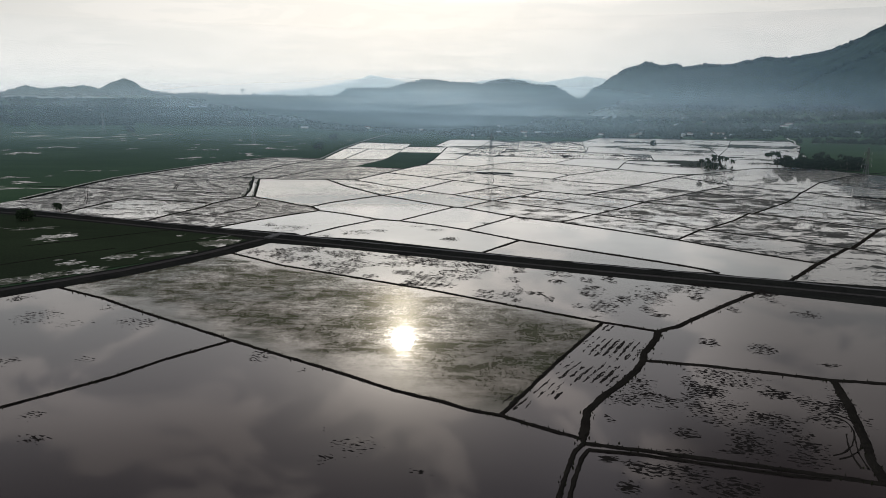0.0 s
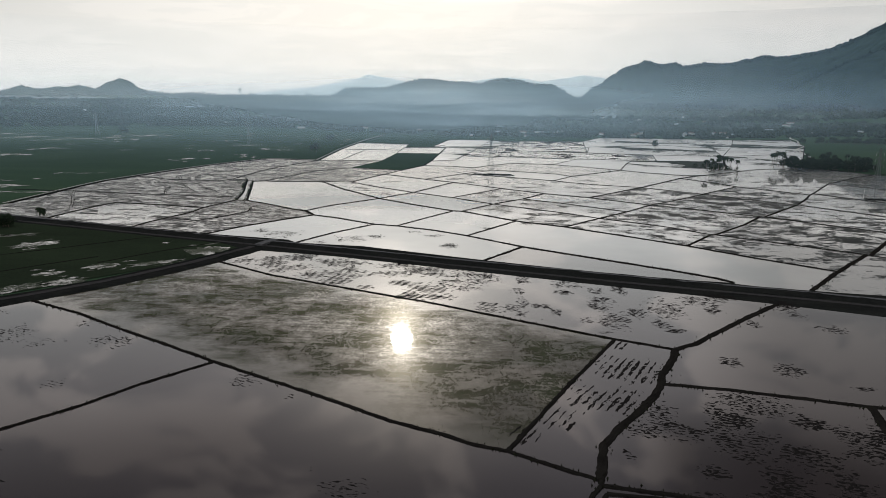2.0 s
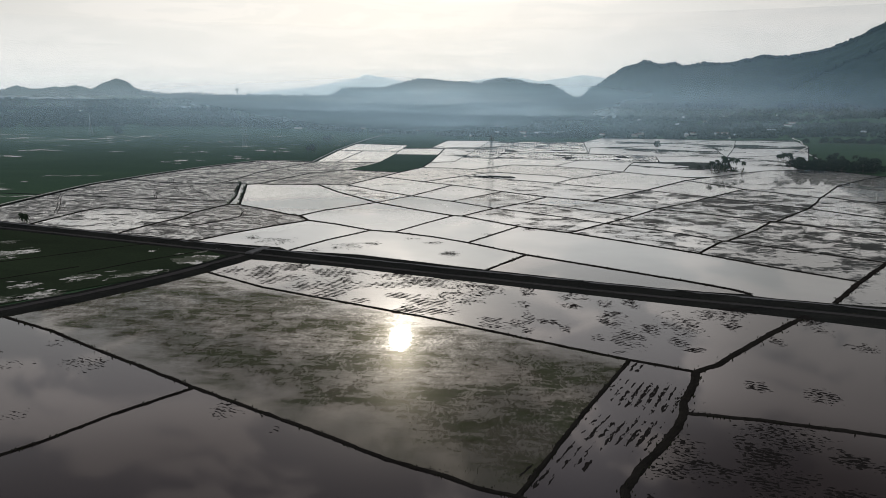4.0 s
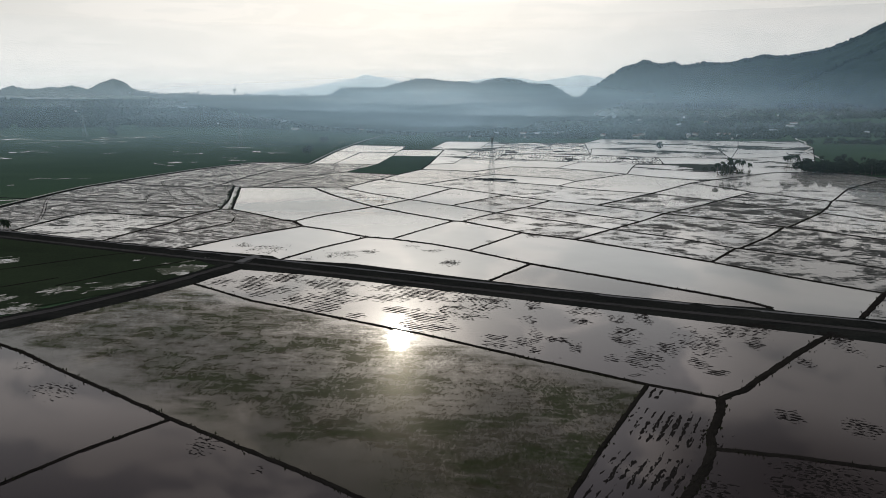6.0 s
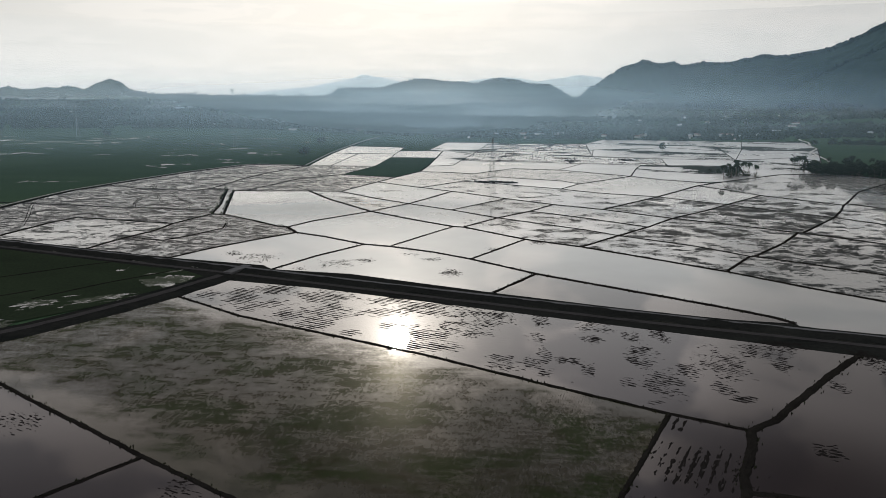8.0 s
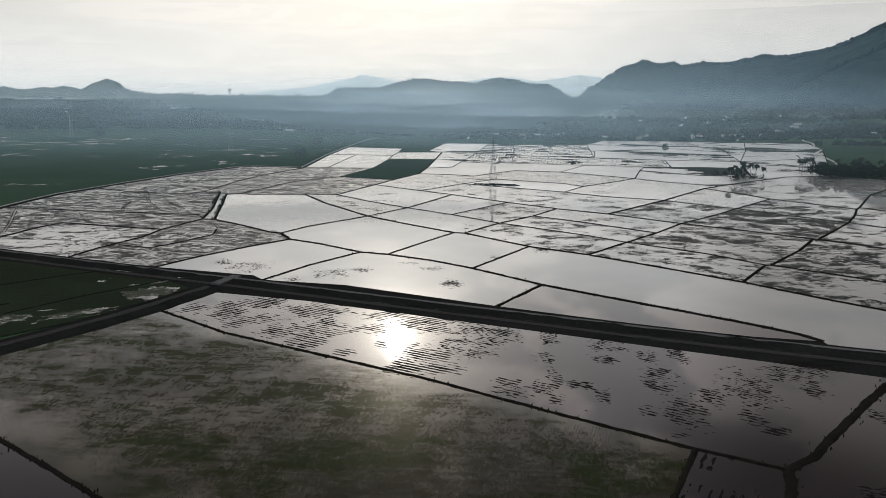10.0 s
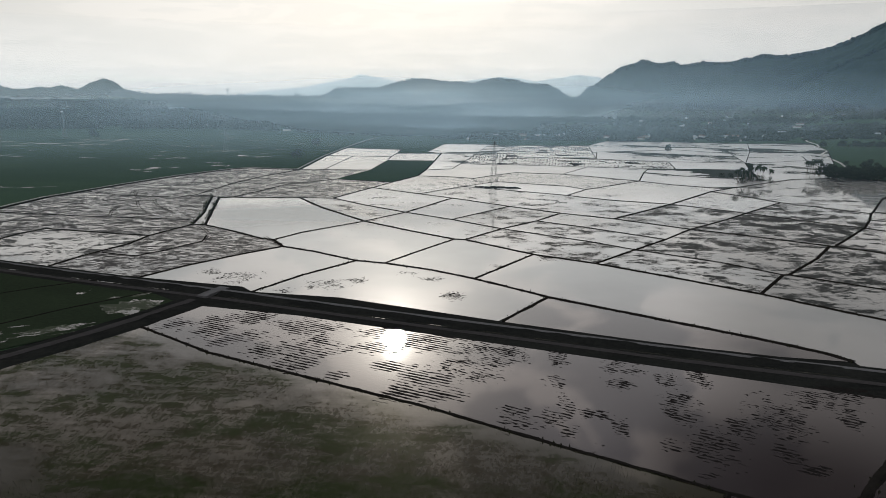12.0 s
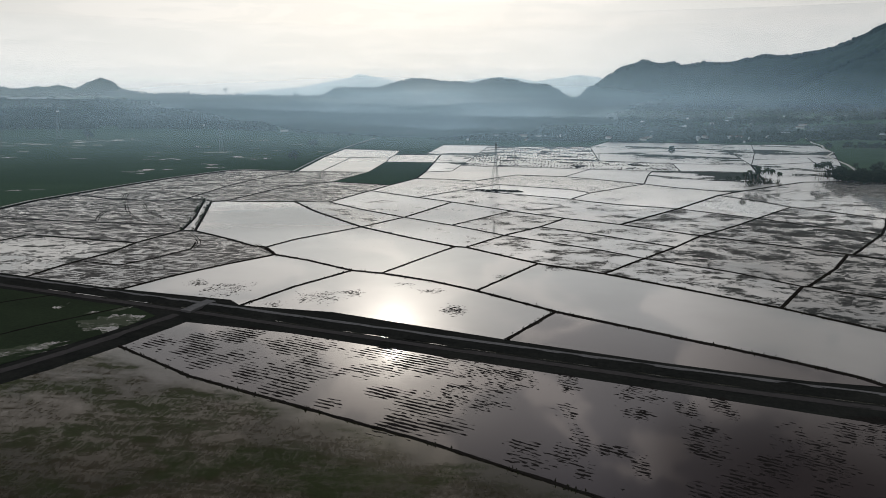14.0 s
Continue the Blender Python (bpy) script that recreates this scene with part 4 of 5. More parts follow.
tagged(part("path", verts, faces, M_PALE), "thin pale path along the edge of the plain", "path", kind="structure")


def rut(line, seed):
    """A pair of curved wheel marks ploughed into the mud."""
    a = [Vector(p) for p in line]
    curve = []
    for k in range(len(a) - 1):
        p0, p1, p2, p3 = a[max(k - 1, 0)], a[k], a[k + 1], a[min(k + 2, len(a) - 1)]
        for j in range(6):
            s = j / 6
            curve.append(0.5 * (2 * p1 + (p2 - p0) * s + (2 * p0 - 5 * p1 + 4 * p2 - p3) * s * s + (3 * p1 - p0 - 3 * p2 + p3) * s ** 3))
    curve.append(a[-1])
    root = tagged(new("wheel_rut"), "pair of curved tractor ruts in wet mud", "rut", "tractor ruts")
    for side in (-0.95, 0.95):
        w = 0.26
        verts, faces = sweep(curve, [(side - w, -0.05), (side - w * 0.4, 0.16), (side + w * 0.4, 0.18), (side + w, -0.05)], 0.26, seed + side)
        part("ridge", verts, faces, M_BUND, root)


rut([(-349.8, 696.5), (-360.1, 718.9), (-359.9, 726.1), (-346.0, 697.0), (-332.7, 679.7)], 0)
rut([(-325.2, 662.7), (-309.8, 637.1), (-295.8, 618.7), (-286.0, 610.3)], 1)
rut([(-314.2, 670.0), (-297.1, 644.1), (-281.0, 625.5), (-266.0, 608.2)], 2)
rut([(-308.8, 593.7), (-319.6, 615.6), (-325.9, 635.0)], 3)
rut([(-225.7, 563.1), (-213.0, 546.4), (-204.4, 530.7), (-202.9, 518.3)], 4)
rut([(-169.5, 534.9), (-160.8, 523.4), (-153.2, 515.3)], 5)
rut([(90.8, 191.2), (94.0, 188.1), (93.7, 181.4), (89.7, 173.2), (85.4, 168.4), (81.9, 166.5)], 6)
rut([(91.0, 179.5), (87.8, 170.1), (86.4, 161.7)], 7)
rut([(-340.9, 508.4), (-361.4, 542.2), (-386.6, 580.3), (-403.6, 609.0)], 10)


def plough_ridges():
    """Rows of turned earth standing out of the far water."""
    rng = random.Random(77)
    verts, faces = [], []
    for kind, poly, z, ob in field_polys:
        if kind != "rows":
            continue
        cx, cy = sum(x for x, _ in poly) / len(poly), sum(y for _, y in poly) / len(poly)
        d = Vector((cx, cy)).normalized()
        side = Vector((d.y, -d.x))
        for i in range(-75, 76):
            for j in range(-40, 41):
                if noise.noise(Vector((i / 9, j / 3, 2))) + rng.uniform(-0.4, 0.4) < -0.10:
                    continue
                p = Vector((cx, cy)) + side * (i * 4.2 + rng.uniform(-1.3, 1.3)) + d * (j * 7.0 + rng.uniform(-2, 2))
                if not inside(p.x, p.y, poly):
                    continue
                n, w, l, h = len(verts), rng.uniform(0.35, 1.0), rng.uniform(1.6, 4.6), rng.uniform(0.2, 0.55)
                if noise.noise(Vector((i / 6, j / 2.5, 8))) > 0.22:
                    w = rng.uniform(1.8, 4.5)
                for q in (p - d * l - side * w, p - d * l + side * w, p + d * l + side * w, p + d * l - side * w):
                    verts.append((q.x, q.y, 0))
                verts += [(*(p - d * l * 0.7), h), (*(p + d * l * 0.7), h)]
                faces += [(n, n + 1, n + 4), (n + 1, n + 2, n + 5, n + 4), (n + 2, n + 3, n + 5), (n + 3, n, n + 4, n + 5)]
    tagged(part("plough_ridges", verts, faces, M_MUD), "rows of dark turned earth in far flooded fields", "mud", kind="stuff")


plough_ridges()


def tufts():
    """Weeds and lumps of earth along the bunds near the canal."""
    rng = random.Random(12)
    verts, faces = [], []
    for width, names in BUNDS:
        line = [N[n] for n in names.split()]
        if min(y for _, y in line) > 560:
            continue
        for p, q in zip(line, line[1:]):
            p, q = Vector(p), Vector(q)
            long = (q - p).length
            right = Vector(((q - p).y, -(q - p).x)).normalized()
            for k in range(int(long * 1.5)):
                c = p.lerp(q, rng.random()) + right * rng.gauss(0, 0.42) * width
                if noise.noise(Vector((c.x / 6, c.y / 6, 1))) < -0.15:
                    continue
                r, h, n = rng.uniform(0.12, 0.34), rng.uniform(0.15, 0.6), len(verts)
                for a in range(5):
                    t = a * 1.2566 + rng.uniform(-0.4, 0.4)
                    verts.append((c.x + r * math.cos(t) * rng.uniform(0.6, 1.4), c.y + r * math.sin(t) * rng.uniform(0.6, 1.4), -0.02))
                verts.append((c.x + rng.uniform(-0.15, 0.15), c.y + rng.uniform(-0.15, 0.15), 0.2 + h))
                faces += [(n + a, n + (a + 1) % 5, n + 5) for a in range(5)]
    tagged(part("bund_weeds", verts, faces, M_TUFT), "dark weeds and lumps of earth along the bunds", "weeds", kind="stuff")


M_TUFT = grass("weed", (0.008, 0.009, 0.006), (0.02, 0.024, 0.013), 0.3)
tufts()

# ---- canal with its track, and the side road ----
CANAL = resample([(-900, 592), (-515, 508), (-354, 476), (-204, 434), (-140, 417), (-60, 394), (55, 362), (136, 343), (227, 318), (420, 264), (700, 185)], 6.0)


def band(name, label, category, pts, profile, mat, jitter, seed):
    verts, faces = sweep(pts, profile, jitter, seed)
    return tagged(part(name, verts, faces, mat), label, category, kind="structure")


band("bank", "grassy verge along a gravel track", "bank", CANAL, [(-14.0, -0.09), (0.2, -0.04), (2.4, 0.35), (4.4, 1.1), (6.5, 1.3)], M_BANK, 0.3, 1)
band("road", "pale gravel track on a canal bank", "road", CANAL, [(6.2, 1.28), (6.5, 1.36), (7.3, 1.40), (8.1, 1.36), (8.5, 1.28)], M_GRAVEL, 0.08, 2)
band("bank", "dark grassy canal bank", "bank", CANAL, [(8.2, 1.31), (9.3, 1.27), (10.8, 0.95), (12.4, 0.35), (12.95, -0.05)], M_BANK, 0.42, 3)
band("water", "narrow irrigation canal of dark still water", "canal", CANAL, [(11.6, 0.06), (14.4, 0.06)], M_CANAL, 0.0, 4)
band("bank", "low earth canal bank", "bank", CANAL, [(13.15, -0.05), (13.7, 0.28), (15.7, 0.38)], M_BANK, 0.5, 5)
band("path", "trodden dirt path along a canal", "path", CANAL, [(15.2, 0.40), (16.4, 0.44), (18.4, 0.42)], M_PATH, 0.15, 6)
band("bank", "dark earth bank sloping down to the paddies", "bank", CANAL, [(17.4, 0.38), (19.5, 0.28), (22.0, 0.1), (23.5, -0.04), (36.0, -0.08)], M_BANK, 0.3, 7)

SIDE = resample([(-153, 396), (-164, 368), (-176, 343), (-194, 314), (-212, 291), (-229, 272), (-248, 248), (-340, 150)], 5.0)
band("bank", "dark grassy roadside bank", "bank", SIDE, [(-9.5, -0.12), (-7.5, 0.6), (-5.0, 0.9), (-2.0, 1.0)], M_BANK, 0.35, 8)
band("road", "narrow dark earth road between fields", "road", SIDE, [(-2.2, 1.0), (0.0, 1.08), (2.0, 1.0)], M_PATH, 0.15, 9)
band("bank", "dark grassy roadside bank", "bank", SIDE, [(1.8, 1.0), (4.5, 0.8), (7.0, 0.4), (9.0, -0.12)], M_BANK, 0.35, 10)

# gravel bridge over the canal at the mouth of the side road
bridge = tagged(new("bridge"), "short gravel-topped concrete bridge over the canal", "bridge")
bridge.matrix_world = pose(-149, 407, 0.75, 0, 0, -106)


def box(x0, x1, y0, y1, z0, z1):
    v = [(x, y, z) for x in (x0, x1) for y in (y0, y1) for z in (z0, z1)]
    return v, [(0, 1, 3, 2), (4, 6, 7, 5), (0, 4, 5, 1), (2, 3, 7, 6), (0, 2, 6, 4), (1, 5, 7, 3)]


def beam(a, b, w):
    """A square bar from a to b."""
    a, b = Vector(a), Vector(b)
    d = (b - a).normalized()
    s = d.cross(Vector((0.3, 0.2, 1)) if abs(d.z) < 0.9 else Vector((1, 0, 0))).normalized() * w / 2
    u = d.cross(s)
    v = [p + i * s + j * u for p in (a, b) for i, j in ((-1, -1), (1, -1), (1, 1), (-1, 1))]
    return v, [(0, 1, 2, 3), (7, 6, 5, 4)] + [(k, k + 4, (k + 1) % 4 + 4, (k + 1) % 4) for k in range(4)]


part("deck", *box(-9, 7, -2.6, 2.6, -0.3, 0.62), M_GRAVEL, bridge)
for side in (-2.3, 2.3):
    part("kerb", *box(-4.5, 4.5, side - 0.15, side + 0.15, 0.4, 0.75), M_GRAVEL, bridge, "low concrete kerb")


# ---- mud clods, pools and young rice ----
STRIP_WEST = [(-146, 365, 5, 6), (-128, 360, 6, 8), (-130, 372, 6, 7), (-119, 377, 7, 7), (-120, 351, 4, 5), (-113, 355, 5, 5), (-94, 368, 11, 9), (-100, 343, 7, 7), (-85, 356, 3, 6), (-84, 345, 8, 6), (-87, 333, 6, 7), (-70, 323, 3, 3), (-61, 364, 9, 5), (-60, 349, 8, 5), (-46, 357, 11, 9), (-53, 332, 6, 4), (-40, 323, 8, 6), (-41, 312, 10, 6), (-71, 348, 2, 2)]
STRIP_EAST = [(-28, 351, 6, 7), (-28, 332, 9, 8), (-17, 348, 9, 6), (2, 347, 3, 7), (-15, 300, 2, 7), (-11, 298, 3, 6), (-1, 326, 3, 4), (2, 308, 2, 8), (-2, 300, 3, 5), (2, 292, 2, 3), (11, 303, 4, 3), (16, 296, 2, 5), (20, 326, 4, 4), (36, 331, 3, 5), (46, 334, 3, 4), (36, 310, 5, 9), (47, 327, 2, 3), (28, 287, 2, 3), (38, 285, 5, 8), (43, 289, 2, 5), (62, 305, 6, 12), (81, 319, 8, 7), (82, 308, 3, 6), (56, 285, 3, 4), (49, 298, 4, 5), (89, 327, 7, 5), (61, 278, 3, 2), (9, 285, 1, 1), (24, 339, 6, 5), (33, 273, 2, 1)]
WEDGE = [(38, 237, 9, 8), (26, 213, 9, 7), (12, 199, 3, 5), (3, 189, 3, 4), (37, 260, 2, 3)]
EAST = [(37, 196, 7, 5), (40, 207, 4, 5), (56, 209, 3, 5), (69, 214, 9, 6), (59, 203, 6, 6), (59, 193, 7, 6), (46, 193, 3, 4), (58, 185, 5, 4), (72, 184, 6, 6), (63, 173, 4, 7), (61, 170, 3, 3), (80, 204, 5, 3), (88, 197, 4, 6), (89, 191, 5, 6), (77, 173, 4, 5), (75, 165, 4, 4), (97, 196, 3, 10), (47, 175, 3, 3), (45, 165, 3, 1), (28, 181, 1, 2), (57, 166, 4, 1)]
SOUTH_EAST = [(34, 155, 5, 3), (43, 152, 5, 4), (52, 149, 5, 4), (25, 159, 2, 1), (28, 147, 2, 2)]
OPEN = [(-212, 266, 5, 5), (-188, 244, 8, 9), (-169, 237, 5, 4), (-168, 258, 3, 5), (-146, 242, 7, 6), (-167, 199, 3, 4), (-142, 204, 3, 3), (-132, 163, 3, 2), (-122, 151, 3, 2), (-85, 214, 4, 5), (-67, 204, 1, 2), (-48, 165, 1, 2), (-39, 158, 5, 4), (-45, 150, 2, 2), (-22, 147, 2, 1), (-17, 146, 1, 0), (-24, 187, 4, 2)]
NORTH_EAST = [(89, 243, 4, 5), (108, 230, 4, 1), (72, 248, 3, 3), (115, 315, 4, 11), (93, 291, 2, 5), (121, 287, 5, 4), (72, 249, 3, 3)]
BEYOND = [(-102, 429, 10, 9), (-52, 445, 5, 4), (-40, 417, 5, 7), (-118, 418, 4, 4), (-149, 437, 9, 10), (-89, 437, 5, 6), (-66, 454, 5, 4), (-167, 447, 5, 6), (10, 496, 8, 5), (-20, 475, 3, 3)]
POOLS = [(-175, 386, 10, 12), (-190, 354, 11, 5), (-213, 344, 6, 7), (-214, 313, 7, 7), (-230, 326, 6, 5), (-228, 300, 11, 8), (-281, 387, 10, 8), (-236, 288, 7, 5), (-208, 402, 2, 2), (-312, 410, 11, 4)]
PUDDLES = [(-735, 1033, 9, 16), (-724, 936, 16, 13), (-718, 908, 8, 12), (-955, 1287, 26, 16), (-862, 1273, 31, 16), (-779, 1352, 22, 18), (-752, 1380, 11, 18), (-732, 1406, 8, 19), (-452, 891, 9, 8), (-445, 918, 10, 8), (-520, 1082, 3, 8), (-501, 731, 4, 5), (-475, 730, 11, 4)]
PUDDLES_EAST = [(-538, 1265, 7, 15), (-404, 1095, 11, 11), (-394, 986, 9, 9), (-373, 951, 6, 9), (-1070, 1382, 28, 19), (-485, 629, 16, 8), (-436, 587, 25, 7), (-522, 661, 11, 7), (-374, 1078, 9, 11), (-468, 1045, 13, 8), (-996, 1581, 19, 24), (-1088, 1526, 12, 23), (-742, 1267, 21, 12)]

def clods(label, spots, turn, gap, seed, share=0.3, fine=1.0, bend=1.0, comb=0.5, drawn=1.0):
    """Broken rows of turned mud standing out of the water within ovals (x, y, half length, half depth); share: how much of the ovals they cover."""
    c, s = math.cos(radians(turn)), math.sin(radians(turn))
    du, dv = 0.42, 0.2
    cells = {}

    def height(i, j):
        u, v = i * du, j * dv
        x, y = u * c - v * s, u * s + v * c
        near = -1.0
        for ox, oy, a, b in spots:
            p, q = abs(x - ox) / (a * 1.2 + 0.4), abs(y - oy) / (b * 1.2 + 0.4)
            if p < 1.4 and q < 1.4:
                near = max(near, 1 - (p ** 2.4 + q ** 2.4) ** 0.417)
        if near < -0.35:
            return -2.0
        near += 0.55 * noise.noise(Vector((x / 3.4, y / 2.6, seed + 11)))
        slow = noise.noise(Vector((x / 11, y / 7, seed)))
        way = v / gap + 0.5 * bend * noise.noise(Vector((x / 26, y / 26, seed + 3)))
        row = math.cos(2 * math.pi * way)
        gapless = noise.noise(Vector((u / (4.5 * drawn), math.floor(way + 0.5) * 3.7, seed + 5)))
        bit = noise.fractal(Vector((u / (1.5 * fine * drawn), v / (0.6 * fine), seed + 7)), 0.75, 2.0, 4)
        return 1.0 * min(near, 0.4) + 0.42 * slow + comb * (row + 0.75 * gapless) + (0.95 - 0.7 * comb) * bit

    for ox, oy, a, b in spots:
        reach = 1.3 * (a + b) + 1
        p, q = ox * c + oy * s, -ox * s + oy * c
        for i in range(int((p - reach) / du), int((p + reach) / du) + 1):
            for j in range(int((q - reach) / dv), int((q + reach) / dv) + 1):
                u, v = i * du, j * dv
                x, y = u * c - v * s, u * s + v * c
                if abs(x - ox) < 1.7 * a + 1 and abs(y - oy) < 1.7 * b + 1 and (i, j) not in cells:
                    cells[i, j] = height(i, j)
    level = sorted(h for h in cells.values() if h > -1.9)
    level = level[int(len(level) * (1 - share))]
    verts, faces, number = [], [], {}
    for i, j in cells:
        ring = [(i, j), (i + 1, j), (i + 1, j + 1), (i, j + 1)]
        hs = [cells.get(k, -2.0) - level for k in ring]
        if max(hs) > 0 and min(hs) > -1.5:
            for k, hk in zip(ring, hs):
                if k not in number:
                    number[k] = len(verts)
                    u, v = k[0] * du, k[1] * dv
                    verts.append((u * c - v * s, u * s + v * c, 0.03 + max(-0.05, min(0.16, 0.3 * hk))))
            faces.append([number[k] for k in ring])
    return tagged(part("mud_clods", verts, faces, M_MUD), label, "mud", kind="stuff")


clods("rows of dark mud clods breaking the water", STRIP_WEST, -21, 1.9, 1, 0.25, 0.8, 0.5, 0.44, 2.4)
clods("scattered rows of dark mud clods in the water", STRIP_EAST, -26, 1.7, 2, 0.19, 0.85, 1.8, 0.24, 1.6)
clods("short dark mud ridges standing in the water", WEDGE, 64, 2.4, 3, 0.15, 0.9, 0.8, 0.36, 1.7)
clods("many small dark mud clods in shallow water", EAST, -14, 1.7, 4, 0.20, 1.1, 2.0, 0.10, 0.8)
clods("dark mud clods in shallow water", SOUTH_EAST, -14, 1.6, 5, 0.20, 1.0, 2.0, 0.12)
clods("few dark mud clods in open water", OPEN, -16, 1.7, 6, 0.065, 0.75, 1.5, 0.14, 1.2)
clods("few dark mud clods in still water", NORTH_EAST, -16, 1.8, 7, 0.12, 0.9, 1.5, 0.16)
clods("thin dark mud streaks in bright water", BEYOND, -8, 2.0, 8, 0.10, 0.9, 1.6, 0.1)


def puddle(x, y, a, b, turn, z, seed, label, group, mat=None):
    rng = random.Random(seed)
    ring = []
    n = 44
    for k in range(n):
        t = 2 * math.pi * k / n
        w = 0.72 + 0.4 * noise.fractal(Vector((math.cos(t) * 2.2, math.sin(t) * 2.2, seed * 3.1)), 0.7, 2.0, 4) + rng.uniform(-0.08, 0.08)
        u, v = a * w * math.cos(t), b * w * math.sin(t)
        c, s = math.cos(radians(turn)), math.sin(radians(turn))
        ring.append((x + u * c - v * s, y + u * s + v * c, z))
    return tagged(part("puddle", ring, [range(n)], mat or M_CLEAR), label, "puddle", group)


for k, (x, y, a, b) in enumerate(POOLS):
    rng = random.Random(k)
    puddle(x, y, a * 1.6, b * 1.15, 38, 0.225, k * 9, "ragged pool lying in dark green rice", "pools in the rice", M_POOL)
    for j in range(5):
        u, v = rng.gauss(0, 1.0), rng.gauss(0, 0.9)
        puddle(x + u * a, y + v * b, a * rng.uniform(0.25, 0.55), b * rng.uniform(0.12, 0.3), 38 + rng.uniform(-12, 12), 0.231 + 0.004 * j, k * 9 + j + 1, "thin pool lying in dark green rice", "pools in the rice", M_POOL)
for k, (x, y, a, b) in enumerate(PUDDLES + PUDDLES_EAST):
    rng = random.Random(k + 50)
    for j in range(5):
        puddle(x + (1.3 * a * rng.gauss(0, 1) if j else 0), y + (b * rng.gauss(0, 1) if j else 0), a * rng.uniform(0.35, 0.8), b * rng.uniform(0.16, 0.4), 25 + rng.uniform(-14, 14), 0.004 * j, k * 5 + 150 + j, "strip of flood water on the green plain", "puddles on the plain")

rng = random.Random(64)
for k in range(75):
    far, turn = rng.uniform(1150, 1950), rng.uniform(-37, -13)
    puddle(far * math.sin(radians(turn)), far * math.cos(radians(turn)), rng.uniform(4, 16) * rng.choice((1, 1, 2)), rng.uniform(1.0, 3.4), rng.uniform(-6, 34), 0.002 * (k % 9), k + 400, "thin strip of flood water on the green plain", "puddles on the plain")


def seedlings():
    """Young rice in planted rows over the flooded field."""
    poly = next(p for k, p, z, o in field_polys if k == "rice")
    rng = np.random.default_rng(4)
    c, s = math.cos(radians(-14)), math.sin(radians(-14))
    xs, ys = [p[0] for p in poly], [p[1] for p in poly]
    spots = []
    for row in np.arange(-80, 520, 0.62):
        for u in np.arange(-360, 140, 0.8):
            x, y = u * c - row * s, u * s + row * c
            if min(xs) < x < max(xs) and min(ys) < y < max(ys):
                spots.append((x, y))
    spots = np.array(spots) + rng.normal(0, 0.12, (len(spots), 2))
    keep = []
    for x, y in spots:
        f = noise.fractal(Vector((x / 26, y / 17, 5)), 0.8, 2.0, 4)
        margin = min((0.4535 * x + 0.891 * y - 157.5) / 20, (257 - 0.419 * x - 0.908 * y) / 11)
        keep.append(rng.random() < min(0.95, max(0.12, 0.5 + 0.75 * f)) * min(1.0, max(0.1, margin + f)) and inside(x, y, poly))
    spots = spots[np.array(keep)]
    n = len(spots)
    ang = rng.uniform(0, math.pi, n)
    h = rng.uniform(0.12, 0.30, n)
    w = rng.uniform(0.035, 0.075, n)
    verts = np.zeros((n, 6, 3))
    for j in range(2):
        a = ang + j * 1.4
        dx, dy = np.cos(a) * w, np.sin(a) * w
        verts[:, 3 * j, 0], verts[:, 3 * j, 1], verts[:, 3 * j, 2] = spots[:, 0] - dx, spots[:, 1] - dy, 0.02
        verts[:, 3 * j + 1, 0], verts[:, 3 * j + 1, 1], verts[:, 3 * j + 1, 2] = spots[:, 0] + dx, spots[:, 1] + dy, 0.02
        verts[:, 3 * j + 2, 0], verts[:, 3 * j + 2, 1], verts[:, 3 * j + 2, 2] = spots[:, 0] + dx * 1.5 * (1 - 2 * j), spots[:, 1] + dy, h
    me = bpy.data.meshes.new("rice_seedlings")
    me.vertices.add(6 * n)
    me.vertices.foreach_set("co", verts.ravel())
    me.loops.add(6 * n)
    me.loops.foreach_set("vertex_index", np.arange(6 * n))
    me.polygons.add(2 * n)
    me.polygons.foreach_set("loop_start", np.arange(0, 6 * n, 3))
    me.materials.append(M_SEEDLING)
    me.update(calc_edges=True)
    tagged(new("rice_seedlings", me), "young green rice plants in flooded rows", "rice", kind="stuff")


M_SEEDLING = grass("seedling_green", (0.012, 0.017, 0.006), (0.025, 0.035, 0.011), 0.03)
seedlings()


# ---- trees ----
def tube(points, radii, sides=6):
    verts, faces = [], []
    for p, r in zip(points, radii):
        verts += [(p[0] + r * math.cos(2 * math.pi * k / sides), p[1] + r * math.sin(2 * math.pi * k / sides), p[2]) for k in range(sides)]
    for i in range(len(points) - 1):
        faces += [(i * sides + k, i * sides + (k + 1) % sides, (i + 1) * sides + (k + 1) % sides, (i + 1) * sides + k) for k in range(sides)]
    return verts, faces


